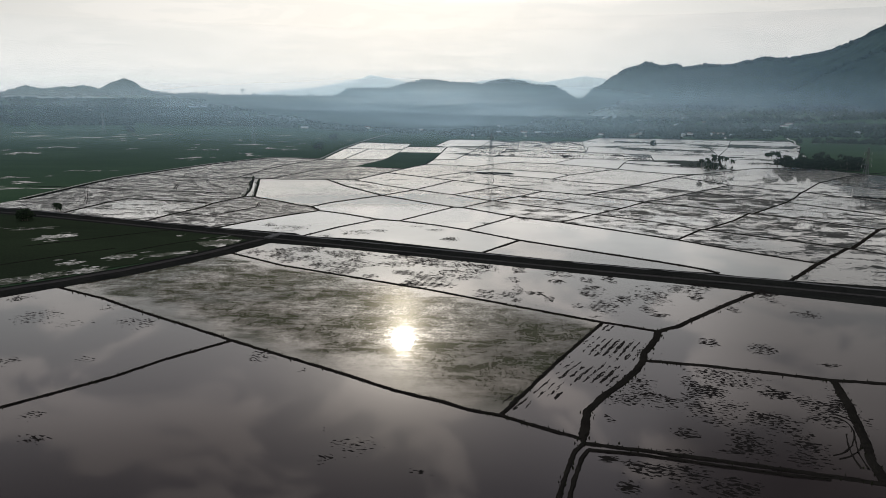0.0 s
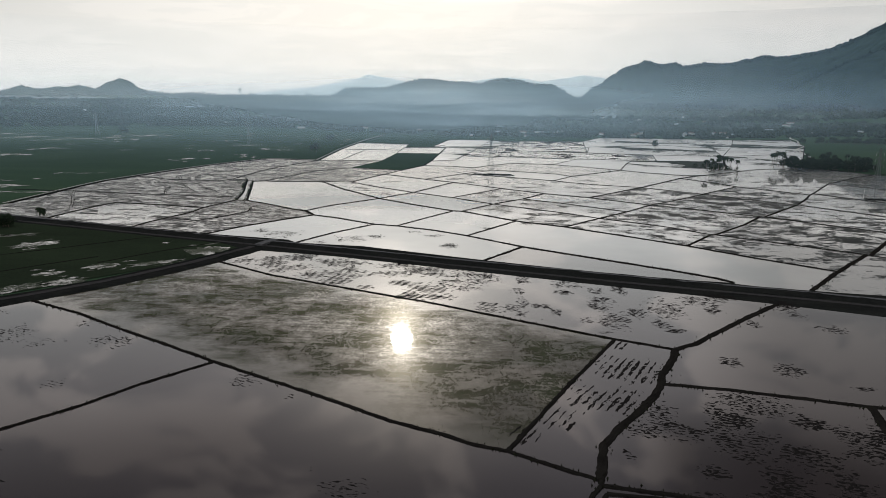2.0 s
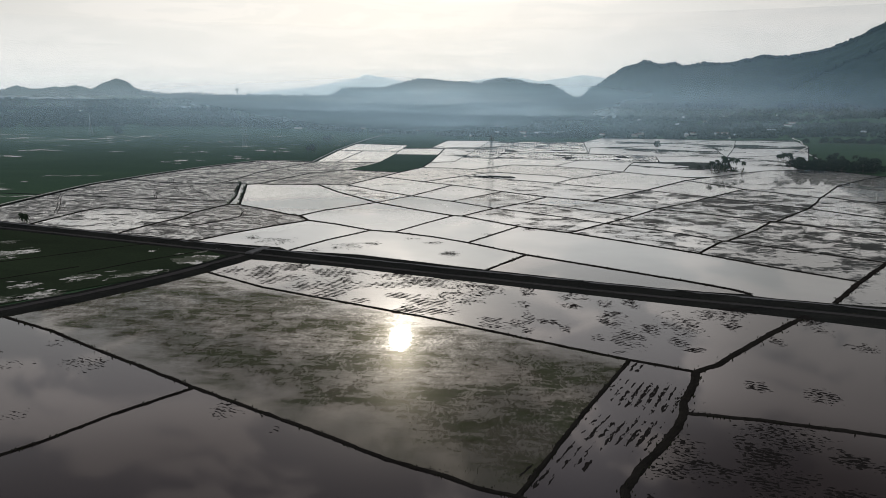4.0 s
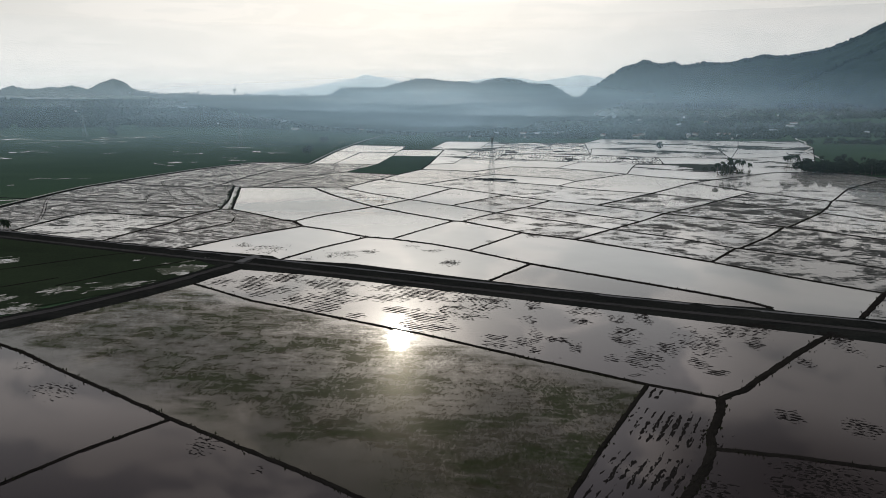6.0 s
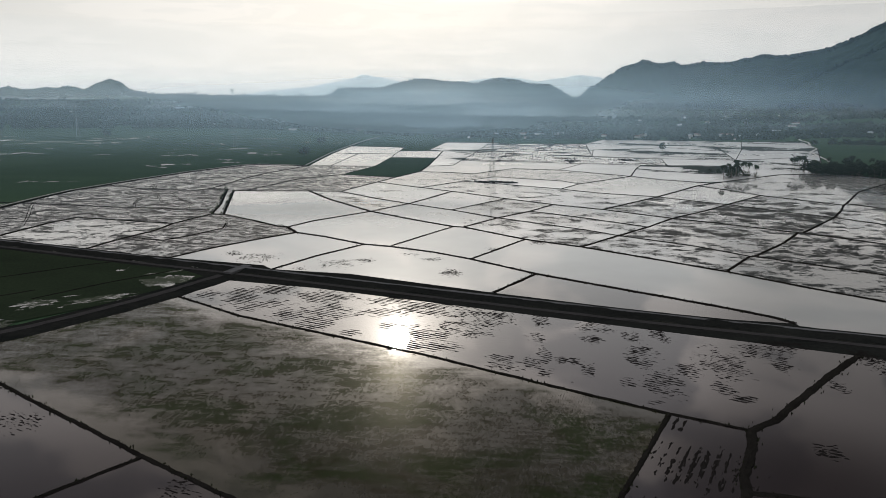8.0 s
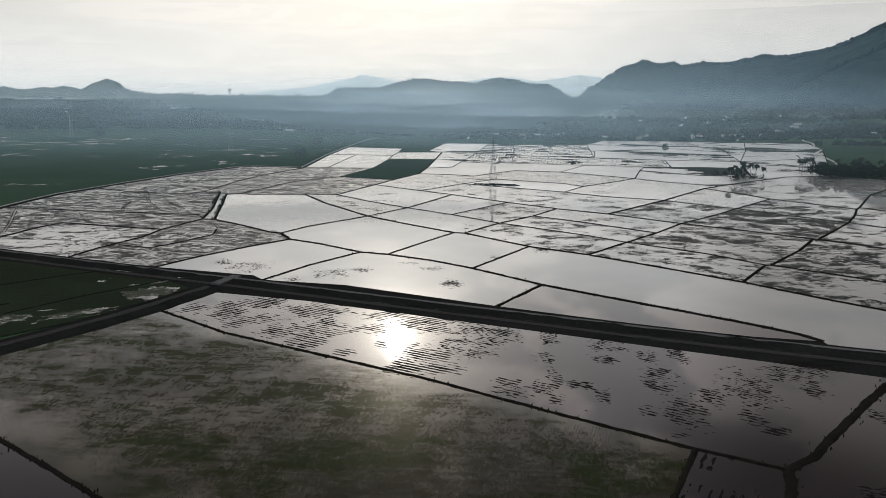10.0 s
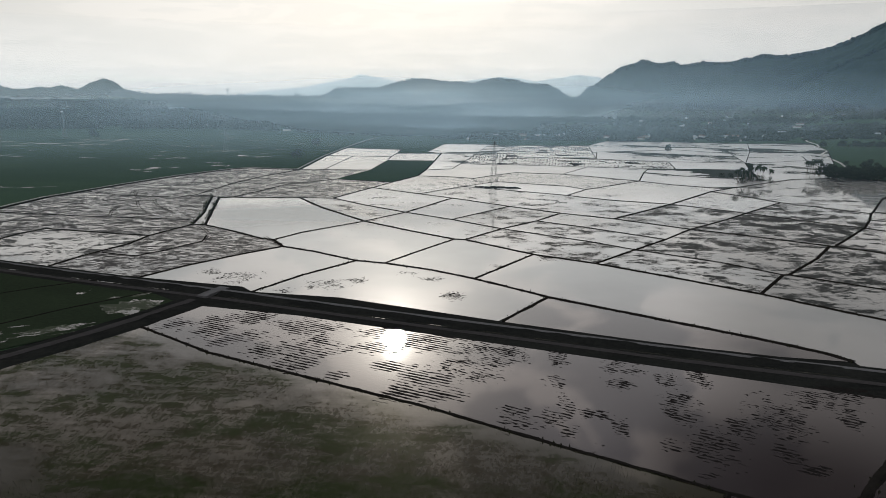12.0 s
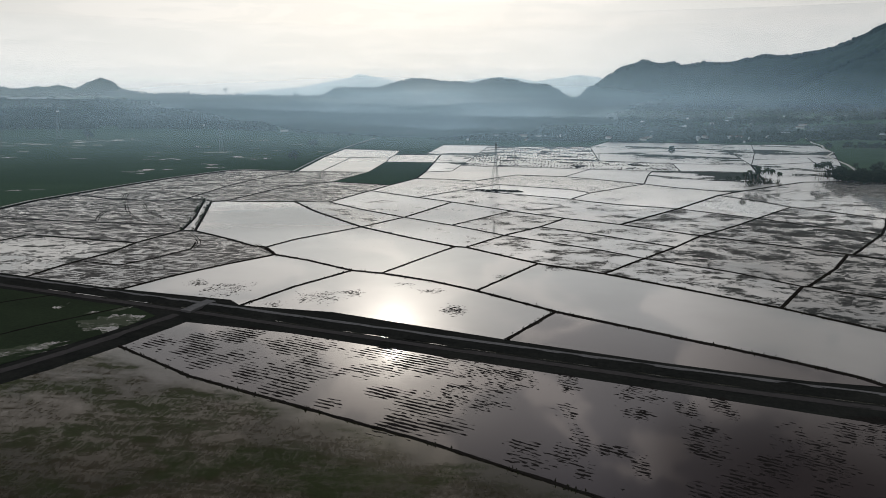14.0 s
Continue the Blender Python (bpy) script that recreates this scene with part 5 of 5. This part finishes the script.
def palm(height, seed, label):
    rng = random.Random(seed)
    lean, way = rng.uniform(0.02, 0.12) * height, rng.uniform(0, 6.28)
    pts = [(lean * math.cos(way) * (k / 8) ** 2, lean * math.sin(way) * (k / 8) ** 2, height * 0.88 * k / 8) for k in range(9)]
    root = tagged(new("coconut_palm"), label, "palm")
    part("trunk", *tube(pts, [0.27 - 0.015 * k for k in range(9)]), M_BARK, root)
    top = Vector(pts[-1])
    pieces = []
    for k in range(24):
        a = 2 * math.pi * k / 24 + rng.uniform(-0.2, 0.2)
        rise_up, reach = rng.uniform(-0.3, 1.1), rng.uniform(3.4, 4.8)
        spine = []
        for j in range(7):
            s = j / 6
            spine.append(top + Vector((math.cos(a) * reach * s, math.sin(a) * reach * s, reach * (rise_up * s - 1.15 * s * s))))
        side = Vector((-math.sin(a), math.cos(a), 0))
        verts, faces = [], []
        for j, p in enumerate(spine):
            w = 0.95 * math.sin(math.pi * min(1, 0.12 + j / 6.6)) + 0.05
            verts += [p - side * w - Vector((0, 0, 0.45 * w)), p, p + side * w - Vector((0, 0, 0.45 * w))]
            if j:
                n = 3 * j
                faces += [(n - 3, n - 2, n + 1, n), (n - 2, n - 1, n + 2, n + 1)]
        pieces.append((verts, faces))
    part("crown", *joined(pieces), M_LEAF, root)
    return root


def tree(height, spread, seed, name, label):
    rng = random.Random(seed)
    root = tagged(new(name), label, "tree")
    limbs = [tube([(0, 0, 0), (0.1, 0, height * 0.25), (0.2, 0.1, height * 0.5)], [0.04 * height, 0.03 * height, 0.02 * height])]
    pieces = []
    for k in range(5):
        a = rng.uniform(0, 6.28)
        end = (math.cos(a) * spread * 0.55, math.sin(a) * spread * 0.55, height * rng.uniform(0.5, 0.8))
        limbs.append(tube([(0.1, 0, height * 0.25), (end[0] * 0.5, end[1] * 0.5, (height * 0.25 + end[2]) / 2), end], [0.018 * height, 0.012 * height, 0.006 * height], 5))
    for k in range(95):
        a, r, z = rng.uniform(0, 6.28), rng.random() ** 0.5, rng.uniform(0.22, 1.0)
        wide = spread * (1 - ((z - 0.52) / 0.58) ** 2) ** 0.5 if abs(z - 0.52) < 0.57 else 0.2 * spread
        lump = 0.75 + 0.35 * noise.noise(Vector((math.cos(a) * 2, math.sin(a) * 2, z * 3 + seed)))
        v, f = blob(rng, height * rng.uniform(0.045, 0.10))
        c = (math.cos(a) * r * wide * lump, math.sin(a) * r * wide * lump, z * height)
        pieces.append(([(p[0] + c[0], p[1] + c[1], p[2] + c[2]) for p in v], f))
    part("trunk", *joined(limbs), M_BARK, root)
    part("crown", *joined(pieces), M_LEAF, root)
    return root


def shrub(height, spread, seed, label):
    rng = random.Random(seed)
    root = tagged(new("shrub"), label, "shrub")
    pieces = []
    for k in range(46):
        a, r, z = rng.uniform(0, 6.28), rng.random() ** 0.6, rng.random() ** 1.2
        v, f = blob(rng, height * rng.uniform(0.08, 0.09))
        c = (math.cos(a) * r * spread * (1 - 0.5 * z), math.sin(a) * r * spread * (1 - 0.5 * z), z * height * 0.9 + 0.1)
        pieces.append(([(p[0] + c[0], p[1] + c[1], max(-0.1, p[2] + c[2])) for p in v], f))
    part("stem", *tube([(0, 0, -0.1), (0, 0, height * 0.5)], [0.12, 0.06]), M_BARK, root)
    part("leaves", *joined(pieces), M_LEAF, root)
    return root


def set_group(ob, group):
    ob["group"] = group
    return ob


# palms and shrubs on the track between the flooded fields
PALM = "tall coconut palm standing on a field track"
first = palm(17, 3, PALM)
first.matrix_world = pose(217, 843, 0.3)
set_group(first, "palms on the track")
for k, (x, y, s) in enumerate([(229, 856, 0.85), (237, 866, 1.0), (246, 872, 1.1), (255, 882, 0.95), (262, 878, 0.8), (241, 880, 1.15), (233, 878, 0.9)]):
    copy_thing(first, pose(x, y, 0.3, 0, 0, 53 * k) @ Matrix.Scale(s, 4))
second = palm(21, 8, "tall slender coconut palm by the water")
second.matrix_world = pose(315, 910, 0.3)
set_group(second, "palms by the water")
for k, (x, y, s) in enumerate([(322, 921, 1.05), (327, 927, 0.95), (335, 933, 1.0), (319, 927, 0.9), (330, 918, 0.86), (340, 925, 0.8)]):
    copy_thing(second, pose(x, y, 0.3, 0, 0, 71 * k) @ Matrix.Scale(s, 4))
bush = shrub(5.6, 4.6, 5, "dense dark green shrub on a field track")
bush.matrix_world = pose(226, 858, 0.1)
set_group(bush, "shrubs on the track")
for k, (x, y, s) in enumerate([(231, 866, 1.2), (238, 872, 1.3), (244, 879, 1.5), (250, 884, 1.2), (240, 886, 1.6), (234, 888, 1.3), (228, 900, 1.1), (222, 912, 0.9), (257, 888, 1.0), (263, 882, 0.9), (252, 876, 0.8)]):
    copy_thing(bush, pose(x, y, 0.1, 0, 0, 47 * k) @ Matrix.Scale(s, 4))

# the grove beside the palms
grove = tree(13, 6.5, 21, "grove_tree", "leafy dark tree in a waterside grove")
grove.matrix_world = pose(338, 898, 0)
set_group(grove, "trees of the grove")
rng = random.Random(17)
for k in range(78):
    f = rng.random()
    copy_thing(grove, pose(335 + 96 * f + rng.uniform(-3, 3), 893 + rng.uniform(0, 42), 0, 0, 0, rng.uniform(0, 360)) @ Matrix.Scale(rng.uniform(0.6, 1.1) * (1.25 if rng.random() < 0.2 else 1), 4))
for k, (x, y, s) in enumerate([(380, 930, 0.95), (388, 935, 1.05), (397, 938, 0.85), (412, 936, 0.9), (366, 940, 0.9)]):
    copy_thing(second, pose(x, y, 0.0, 0, 0, 31 * k) @ Matrix.Scale(s, 4))["group"] = "palms of the grove"

for k in range(84):
    f = rng.random()
    copy_thing(grove, pose(535 + 300 * f + rng.uniform(-6, 6), 1415 - 30 * f + rng.uniform(-8, 14), 0, 0, 0, rng.uniform(0, 360)) @ Matrix.Scale(rng.uniform(0.5, 1.0), 4))["group"] = "hedge trees"

# single trees and shrubs
lone = tree(19, 9.5, 31, "plain_tree", "single broad tree out on the green plain")
lone.matrix_world = pose(-835, 1423, -0.1)
copy_thing(lone, pose(-822, 1416, -0.1, 0, 0, 80) @ Matrix.Scale(0.62, 4))
side_tree = tree(13, 6, 33, "field_tree", "small round tree at the edge of the flooded fields")
side_tree.matrix_world = pose(-308, 1062, -0.1)
copy_thing(side_tree, pose(-318, 1070, -0.1, 0, 0, 120) @ Matrix.Scale(0.7, 4))
copy_thing(side_tree, pose(-347, 1298, -0.1, 0, 0, 200) @ Matrix.Scale(1.0, 4))
copy_thing(side_tree, pose(-356, 1305, -0.1, 0, 0, 20) @ Matrix.Scale(0.8, 4))
copy_thing(side_tree, pose(235, 1242, -0.1, 0, 0, 60) @ Matrix.Scale(1.0, 4))
bank_bush = tree(8.2, 6.4, 41, "bank_tree", "dark bushy tree on the canal bank")
bank_bush.matrix_world = pose(-337.6, 435.8, 0.2)
for k, (x, y, size) in enumerate(((-340.0, 437.0, 0.9), (-335.2, 435.4, 0.95), (-338.0, 433.8, 0.75))):
    copy_thing(bank_bush, pose(x, y, 0.15, 0, 0, 75 + 95 * k) @ Matrix.Scale(size, 4))
small_palm = palm(6.5, 44, "short palm on the canal bank")
small_palm.matrix_world = pose(-337, 471, 0.9)
corner = shrub(3.6, 2.6, 51, "dark shrub at a corner of the bunds")
corner.matrix_world = pose(-275, 694, 0.2)
copy_thing(corner, pose(-272, 689, 0.2, 0, 0, 130) @ Matrix.Scale(0.8, 4))
copy_thing(corner, pose(-279, 688, 0.2, 0, 0, 250) @ Matrix.Scale(0.7, 4))

for k, (x, y) in enumerate(((-276, 700), (-261, 654), (-247, 618), (-239, 592), (-234, 570), (-267, 692), (-252, 650), (-241, 616), (-233, 590), (-227, 571))):
    copy_thing(corner, pose(x, y, 0.1, 0, 0, 67 * k) @ Matrix.Scale(0.5 + 0.13 * (k % 4), 4))
rng = random.Random(23)
for k in range(44):
    f, side = rng.random(), k % 2
    x, y = (-276 + 42 * f, 700 - 131 * f) if side else (-266 + 39 * f, 691 - 120 * f)
    copy_thing(corner, pose(x + rng.uniform(-1.2, 1.2), y + rng.uniform(-1, 1), 0.1, 0, 0, rng.uniform(0, 360)) @ Matrix.Scale(rng.uniform(0.3, 0.62), 4))


# ---- transmission towers and poles ----
def tower(height, seed, label):
    root = tagged(new("transmission_tower"), label, "pylon")
    base, waist, peak = 0.085 * height, 0.022 * height, 0.008 * height
    zs = [0, 0.16, 0.30, 0.42, 0.52, 0.60, 0.68, 0.76, 0.84, 0.92, 1.0]

    def half(z):
        return base + (waist - base) * min(1, z / 0.6) if z < 0.6 else waist + (peak - waist) * (z - 0.6) / 0.4

    corners = ((-1, -1), (1, -1), (1, 1), (-1, 1))
    for sx, sy in corners:
        part("leg", *joined([beam((sx * half(a) , sy * half(a), a * height), (sx * half(b), sy * half(b), b * height), 0.2) for a, b in zip(zs, zs[1:])]), M_STEEL, root)
    for (ax, ay), (bx, by) in zip(corners, corners[1:] + corners[:1]):
        bars = []
        for a, b in zip(zs, zs[1:]):
            p, q = half(a), half(b)
            bars += [beam((ax * p, ay * p, a * height), (bx * q, by * q, b * height), 0.09), beam((bx * p, by * p, a * height), (ax * q, ay * q, b * height), 0.09), beam((ax * q, ay * q, b * height), (bx * q, by * q, b * height), 0.09)]
        part("lattice_side", *joined(bars), M_STEEL, root)
    for z, reach in ((0.66, 0.12), (0.78, 0.105), (0.9, 0.09)):
        bars = []
        for s in (-1, 1):
            tip = (s * reach * height, 0, z * height)
            bars += [beam((s * half(z), w * half(z), z * height), tip, 0.14) for w in (-1, 1)]
            bars += [beam((s * half(z + 0.05), w * half(z + 0.05), (z + 0.05) * height), tip, 0.09) for w in (-1, 1)]
        arm = part("crossarm", *joined(bars), M_STEEL, root)
        for s in (-1, 1):
            part("insulator", *tube([(s * reach * height, 0, z * height - 0.15 - 0.35 * k) for k in range(7)], [0.06, 0.17] * 3 + [0.06]), M_CONCRETE, arm, "hanging string of pale insulators")
    return root


pylon = tower(45, 1, "grey steel lattice transmission tower in the fields")
pylon.matrix_world = pose(-30, 792, 0.1, 0, 0, 20)
set_group(pylon, "transmission towers")
for x, y, s in ((311, 654, 1.0), (-872, 1391, 1.0), (-452, 1155, 0.95)):
    copy_thing(pylon, pose(x, y, 0.1, 0, 0, 20) @ Matrix.Scale(s, 4))


def pole(x, y, h):
    root = tagged(new("pole"), "thin grey pole standing in the flooded fields", "pole", "poles in the fields")
    root.matrix_world = pose(x, y, 0)
    part("shaft", *tube([(0, 0, -0.1), (0, 0, h)], [0.16, 0.10]), M_CONCRETE, root)
    part("arm", *beam((-0.7, 0, h - 0.6), (0.7, 0, h - 0.6), 0.14), M_STEEL, root)


for x, y, h in ((-9, 813, 11), (-223, 934, 11), (301, 652, 9), (-175, 1080, 7)):
    pole(x, y, h)


def islet(x, y, a, b, turn, seed, label):
    """A low overgrown hump of earth."""
    rng = random.Random(seed)
    pieces = []
    for k in range(40):
        u, v = rng.gauss(0, 0.45), rng.gauss(0, 0.35)
        q, f = blob(rng, rng.uniform(0.8, 1.7), 0.7)
        c, s = math.cos(radians(turn)), math.sin(radians(turn))
        ox, oy = u * a * c - v * b * s, u * a * s + v * b * c
        pieces.append(([(p[0] * 1.6 + ox + x, p[1] + oy + y, max(-0.1, p[2] + 0.25)) for p in q], f))
    return tagged(part("islet", *joined(pieces), M_BANK), label, "islet", "tower islets")


islet(-30, 790, 16, 9, -12, 1, "low overgrown islet at the foot of a tower")
islet(-12, 788, 7, 4, -12, 2, "low overgrown islet at the foot of a tower")
islet(312, 652, 10, 4, -14, 3, "low overgrown islet at the foot of a tower")
islet(326, 646, 8, 3, -14, 4, "low overgrown islet at the foot of a tower")

# water tower on the skyline
drum = tagged(new("water_tower"), "tall water tower on the hazy skyline", "tower")
drum.matrix_world = pose(4380 * math.sin(radians(-22.0)), 4380 * math.cos(radians(-22.0)), 60)
part("shaft", *tube([(0, 0, -10), (0, 0, 38)], [3.5, 3.0], 10), M_CONCRETE, drum)
part("tank", *tube([(0, 0, 36), (0, 0, 42), (0, 0, 48), (0, 0, 50)], [4, 11, 11, 2], 14), M_CONCRETE, drum)


# ---- far woods and villages ----
def far_woods():
    """Ranks and copses of trees behind the plain, with clearings between them."""
    rng = random.Random(5)
    front, back = [], []

    def put_tree(az, r, size, into):
        x, y = r * math.sin(radians(az)), r * math.cos(radians(az))
        w = size * rng.uniform(0.6, 1.15)
        h = w * rng.choice((0.75, 0.85, 0.95, 1.1, 1.5))
        into.append((x, y, rise(x, y) - 0.2 * h, w, h))

    # the front rank, broken by a few gaps
    for k in range(2600):
        az = rng.uniform(-44, 38)
        if noise.noise(Vector((az * 0.8, 0.3, 7))) < -0.22:
            continue
        put_tree(az, edge(az) + abs(rng.gauss(0, 45)), 6.8 + 3.4 * noise.noise(Vector((az * 1.7, 5, 1))), front)
    # hedgerows and shelter belts, one behind the other
    for k in range(190):
        az0, u = rng.uniform(-42, 36), rng.random() ** 1.2
        r0 = edge(az0) + 90 + 2500 * u
        long, tilt, size = rng.uniform(120, 620) * (1 + u), rng.gauss(0, 0.16), rng.uniform(7.0, 12.5)
        for j in range(int(long / (6.0 + 3.0 * u))):
            d = rng.uniform(-0.5, 0.5) * long
            put_tree(az0 + math.degrees(d / r0), r0 + d * tilt + rng.gauss(0, 9 + 12 * u), size * (0.75 + 0.4 * abs(noise.noise(Vector((d / 40, k, 2))))), back)
    # a belt of taller trees before each bank of mist
    for k in range(2300):
        az, off = rng.uniform(-44, 38), (228, 905)[k % 2]
        if noise.noise(Vector((az * 0.9, off, 3))) > -0.3:
            put_tree(az, edge(az) + off + rng.gauss(0, 16), rng.uniform(5.5, 9.5) * (1.2 if off > 500 else 1.0), back)
    # loose woodland between them
    for k in range(6500):
        az, u = rng.uniform(-44, 38), rng.random() ** 1.25
        r = edge(az) + 60 + 2900 * u
        x, y = r * math.sin(radians(az)), r * math.cos(radians(az))
        if noise.noise(Vector((x / 240, y / 240, 2))) + 0.5 * noise.noise(Vector((x / 80, y / 80, 4))) > -0.05:
            put_tree(az, r, rng.uniform(4.5, 8.5) * (1 + 0.5 * u), back)
    clump_mesh("woods_edge", "front rank of trees along the plain in haze", "woods", front, 1, 3, M_WOOD)
    clump_mesh("far_woods", "hazy blue-green woods, hedgerows and orchards", "woods", back, 2, 2, M_WOOD)


far_woods()


def house(roof_mat, label, wide=9.0, deep=13.0, tall=3.2):
    root = tagged(new("house"), label, "house", "village houses")
    part("wall", *box(-wide / 2, wide / 2, -deep / 2, deep / 2, -1, tall), M_WALL, root)
    a, b, top = wide / 2 + 0.7, deep / 2 + 0.8, tall + 2.6
    v = [(-a, -b, tall - 0.1), (a, -b, tall - 0.1), (a, b, tall - 0.1), (-a, b, tall - 0.1), (0, -b, top), (0, b, top)]
    part("roof", v, [(0, 1, 4), (2, 3, 5), (1, 2, 5, 4), (3, 0, 4, 5), (0, 3, 2, 1)], roof_mat, root, "pale metal roof" if roof_mat is M_ROOF else "rusty roof")
    part("door", *box(-0.6, 0.6, -deep / 2 - 0.06, -deep / 2 + 0.02, 0, 2.1), M_BARK, root, "dark wooden door")
    for x in (-wide * 0.3, wide * 0.3):
        part("window", *box(x - 0.6, x + 0.6, -deep / 2 - 0.05, -deep / 2 + 0.02, 1.0, 2.1), M_CANAL, root, "dark glass window")
    return root


pale = house(M_ROOF, "village house with a pale metal roof among trees")
rusty = house(M_RUST, "village house with a rusty roof among trees")
rng = random.Random(90)
homes = 0
while homes < 70:
    az = rng.choice((rng.uniform(-38, 25), rng.uniform(8, 25), rng.uniform(-9, 24)))
    r = edge(az) + rng.choice((rng.uniform(10, 80), rng.uniform(80, 1100)))
    x, y = r * math.sin(radians(az)), r * math.cos(radians(az))
    m = pose(x, y, rise(x, y) + (0 if r < edge(az) + 25 else rng.uniform(3, 7)), 0, 0, rng.uniform(0, 180)) @ Matrix.Diagonal((rng.uniform(0.6, 1.0), rng.uniform(0.6, 1.5), 0.9, 1.0))
    if homes == 0:
        pale.matrix_world = m
    elif homes == 1:
        rusty.matrix_world = m
    else:
        copy_thing(pale if rng.random() < 0.7 else rusty, m)
    homes += 1

# winding pale road in the east
LANE = resample([(640, 1760), (612, 1670), (575, 1560), (561, 1483), (530, 1400), (511, 1323), (470, 1250), (450, 1170), (436, 1109), (417, 1049), (395, 1000)], 12.0)
band("road", "pale winding country road", "road", LANE, [(-1.9, -0.1), (-1.5, 0.2), (1.5, 0.2), (1.9, -0.1)], M_PALE, 0.1, 30)
